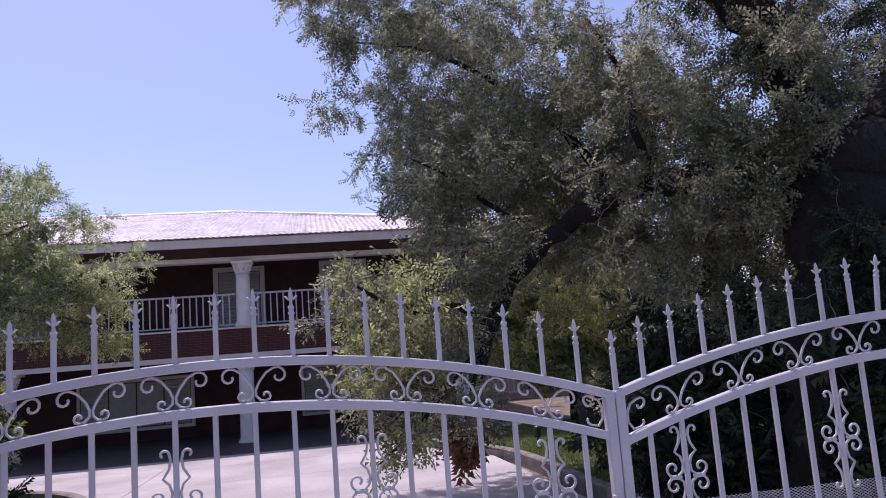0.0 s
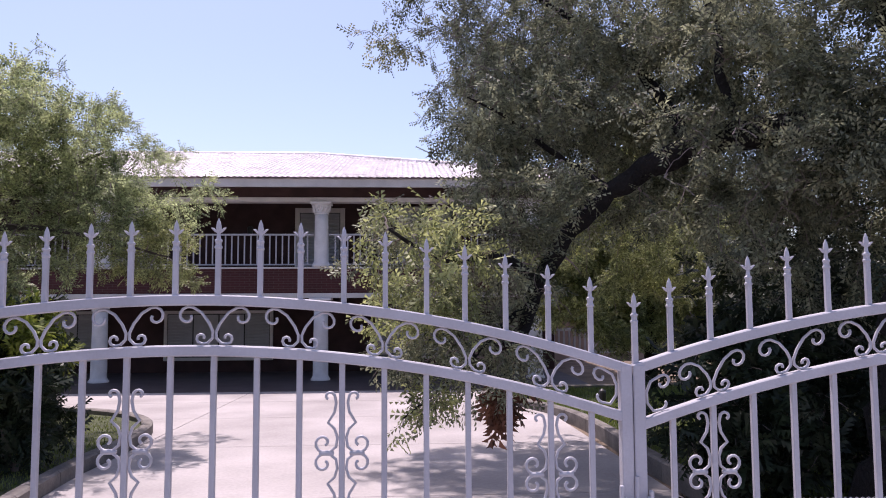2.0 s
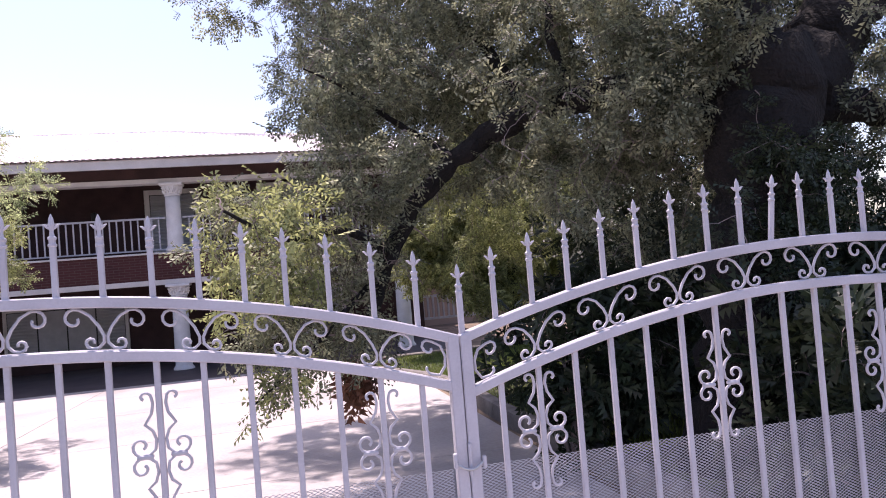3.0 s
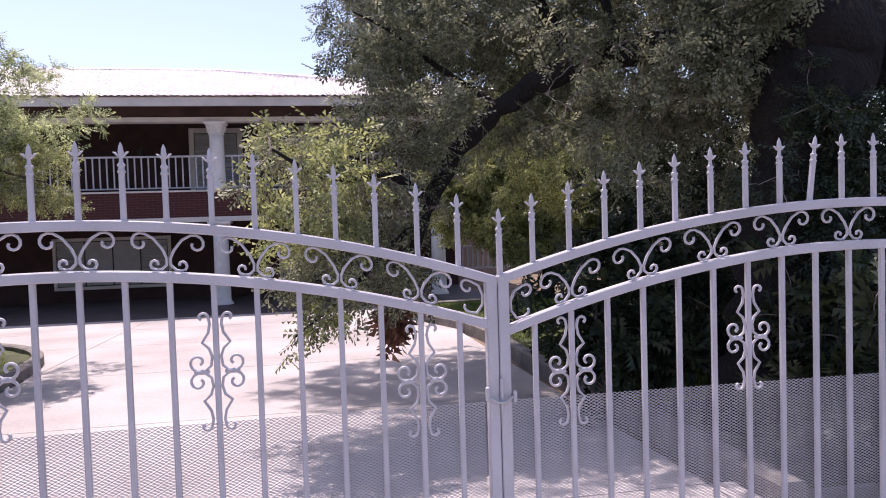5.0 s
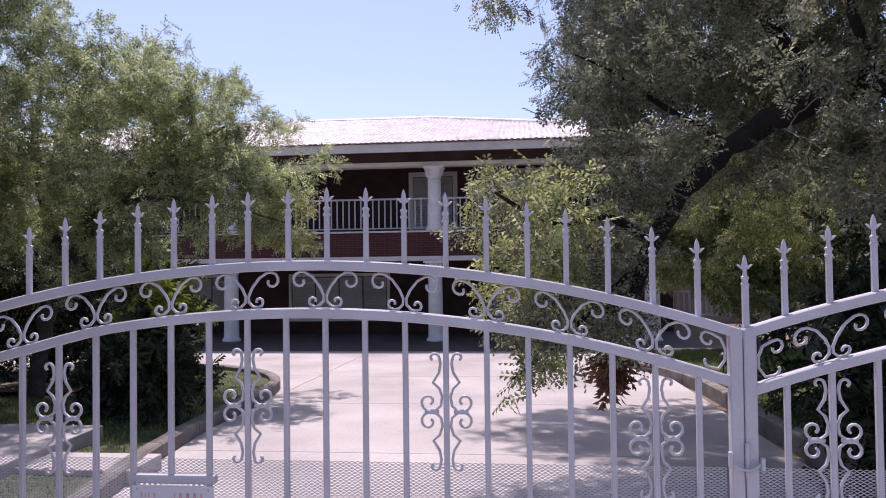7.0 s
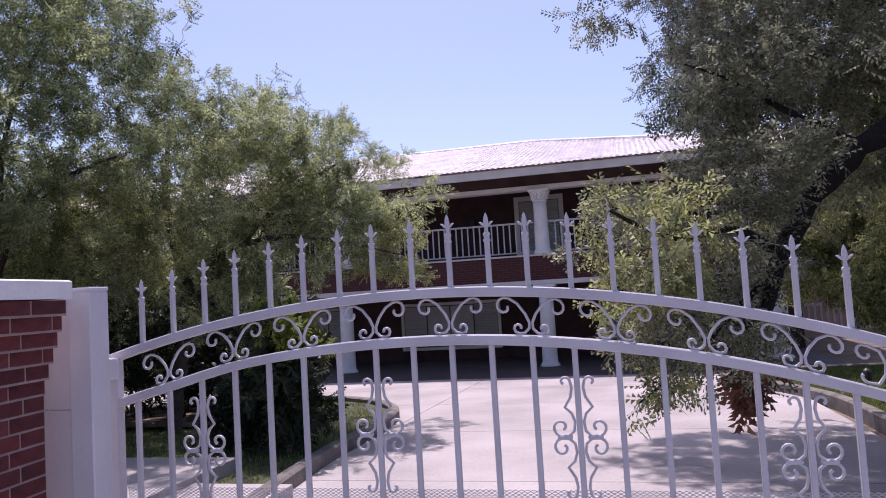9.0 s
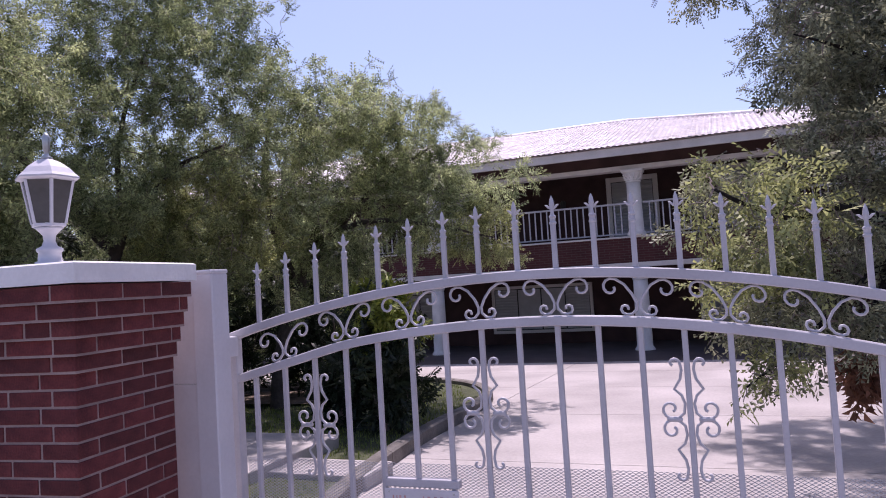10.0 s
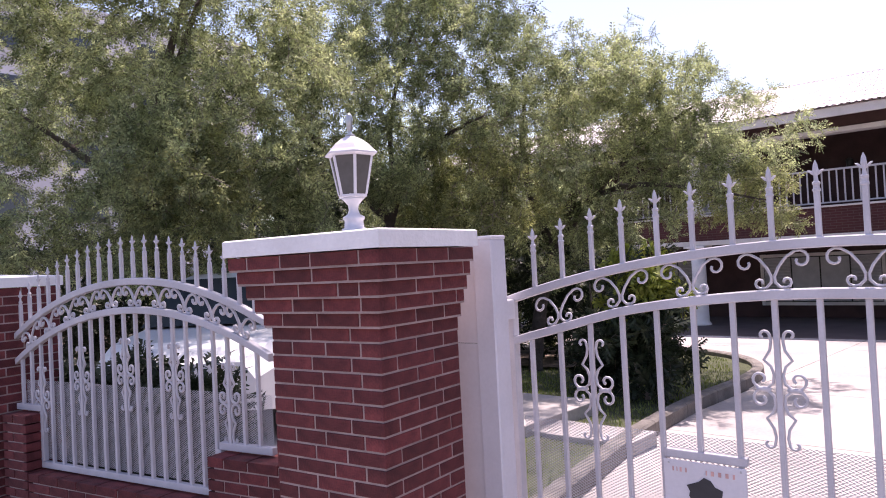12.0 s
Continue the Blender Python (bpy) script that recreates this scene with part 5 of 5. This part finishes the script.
for k in range(17):
    part("picket", pk, WHITE_IRON, fr).location = (3.68 + k * 0.165, 20.0, 0)

pad = thing("parking_pad", "pale concrete parking pad behind the side fence", "pavement", kind="structure")
for k in range(3):
    part("slab", Geo().box(-13.4 + 2.8 * k, -10.612 + 2.8 * k, -0.28, 4.3, -0.1, 0.12, 0.008), CONCRETE, pad)

# white car parked under the trees
car = thing("parked_car", "white car parked in shade behind the fence", "car", pose(-8.5, 2.2, 0.12, 0, 0, -50) @ Matrix.Scale(1.12, 4))
sec = []
for x, w, zs in ((-2.1, 0.62, (0.35, 0.62, 0.80)), (-1.9, 0.80, (0.28, 0.70, 0.92)), (-1.0, 0.84, (0.25, 0.75, 0.98)), (0.6, 0.84, (0.25, 0.75, 0.96)), (1.6, 0.82, (0.26, 0.70, 0.86)), (2.05, 0.62, (0.34, 0.58, 0.72))):
    lo_, mid_, hi_ = zs
    sec += [(x, -w, lo_), (x, -w * 1.03, mid_), (x, -w * 0.86, hi_), (x, w * 0.86, hi_), (x, w * 1.03, mid_), (x, w, lo_)]
f = [(i * 6 + j, i * 6 + (j + 1) % 6, i * 6 + 6 + (j + 1) % 6, i * 6 + 6 + j) for i in range(5) for j in range(6)] + [tuple(range(5, -1, -1)), tuple(30 + j for j in range(6))]
part("body", Geo().add(sec, f), CAR_PAINT, car, smooth=False)
cab = []
for z, x0, x1, w in ((0.95, -1.75, 0.95, 0.74), (1.38, -1.15, 0.25, 0.60), (1.43, -0.95, 0.05, 0.52)):
    cab += [(x0, -w, z), (x1, -w, z), (x1, w, z), (x0, w, z)]
f = [(i * 4 + j, i * 4 + (j + 1) % 4, i * 4 + 4 + (j + 1) % 4, i * 4 + 4 + j) for i in range(2) for j in range(4)]
for q in f[:4]:
    part("window", Geo().add([cab[i] for i in q], [(0, 1, 2, 3)]), GLASS, car, "dark car glass")
part("roof", Geo().add(cab[4:], f[:4] + [(4, 5, 6, 7)]), CAR_PAINT, car)
for x in (-1.3, 1.3):
    for y in (-0.80, 0.80):
        wh = part("tyre", Geo().lathe([(0.20, -0.09), (0.31, -0.09), (0.33, -0.05), (0.33, 0.05), (0.31, 0.09), (0.20, 0.09)], 20), RUBBER, car)
        wh.matrix_basis = pose(x, y, 0.32, 90, 0, 0)
        part("rim", Geo().lathe([(0.20, -0.07), (0.19, 0.07)], 16), GALV, wh)

# pale building beyond the garden
bl = thing("apartment_building", "pale distant building beyond the trees", "building")
part("wall", Geo().box(-56, -42, 8, 26, -0.5, 17), PALE_STUCCO, bl)
for k in range(5):
    for j in range(4):
        part("window", Geo().box(-42.0, -41.93, 9.5 + j * 4.2, 11.6 + j * 4.2, 2 + k * 3, 3.6 + k * 3), GLASS, bl)
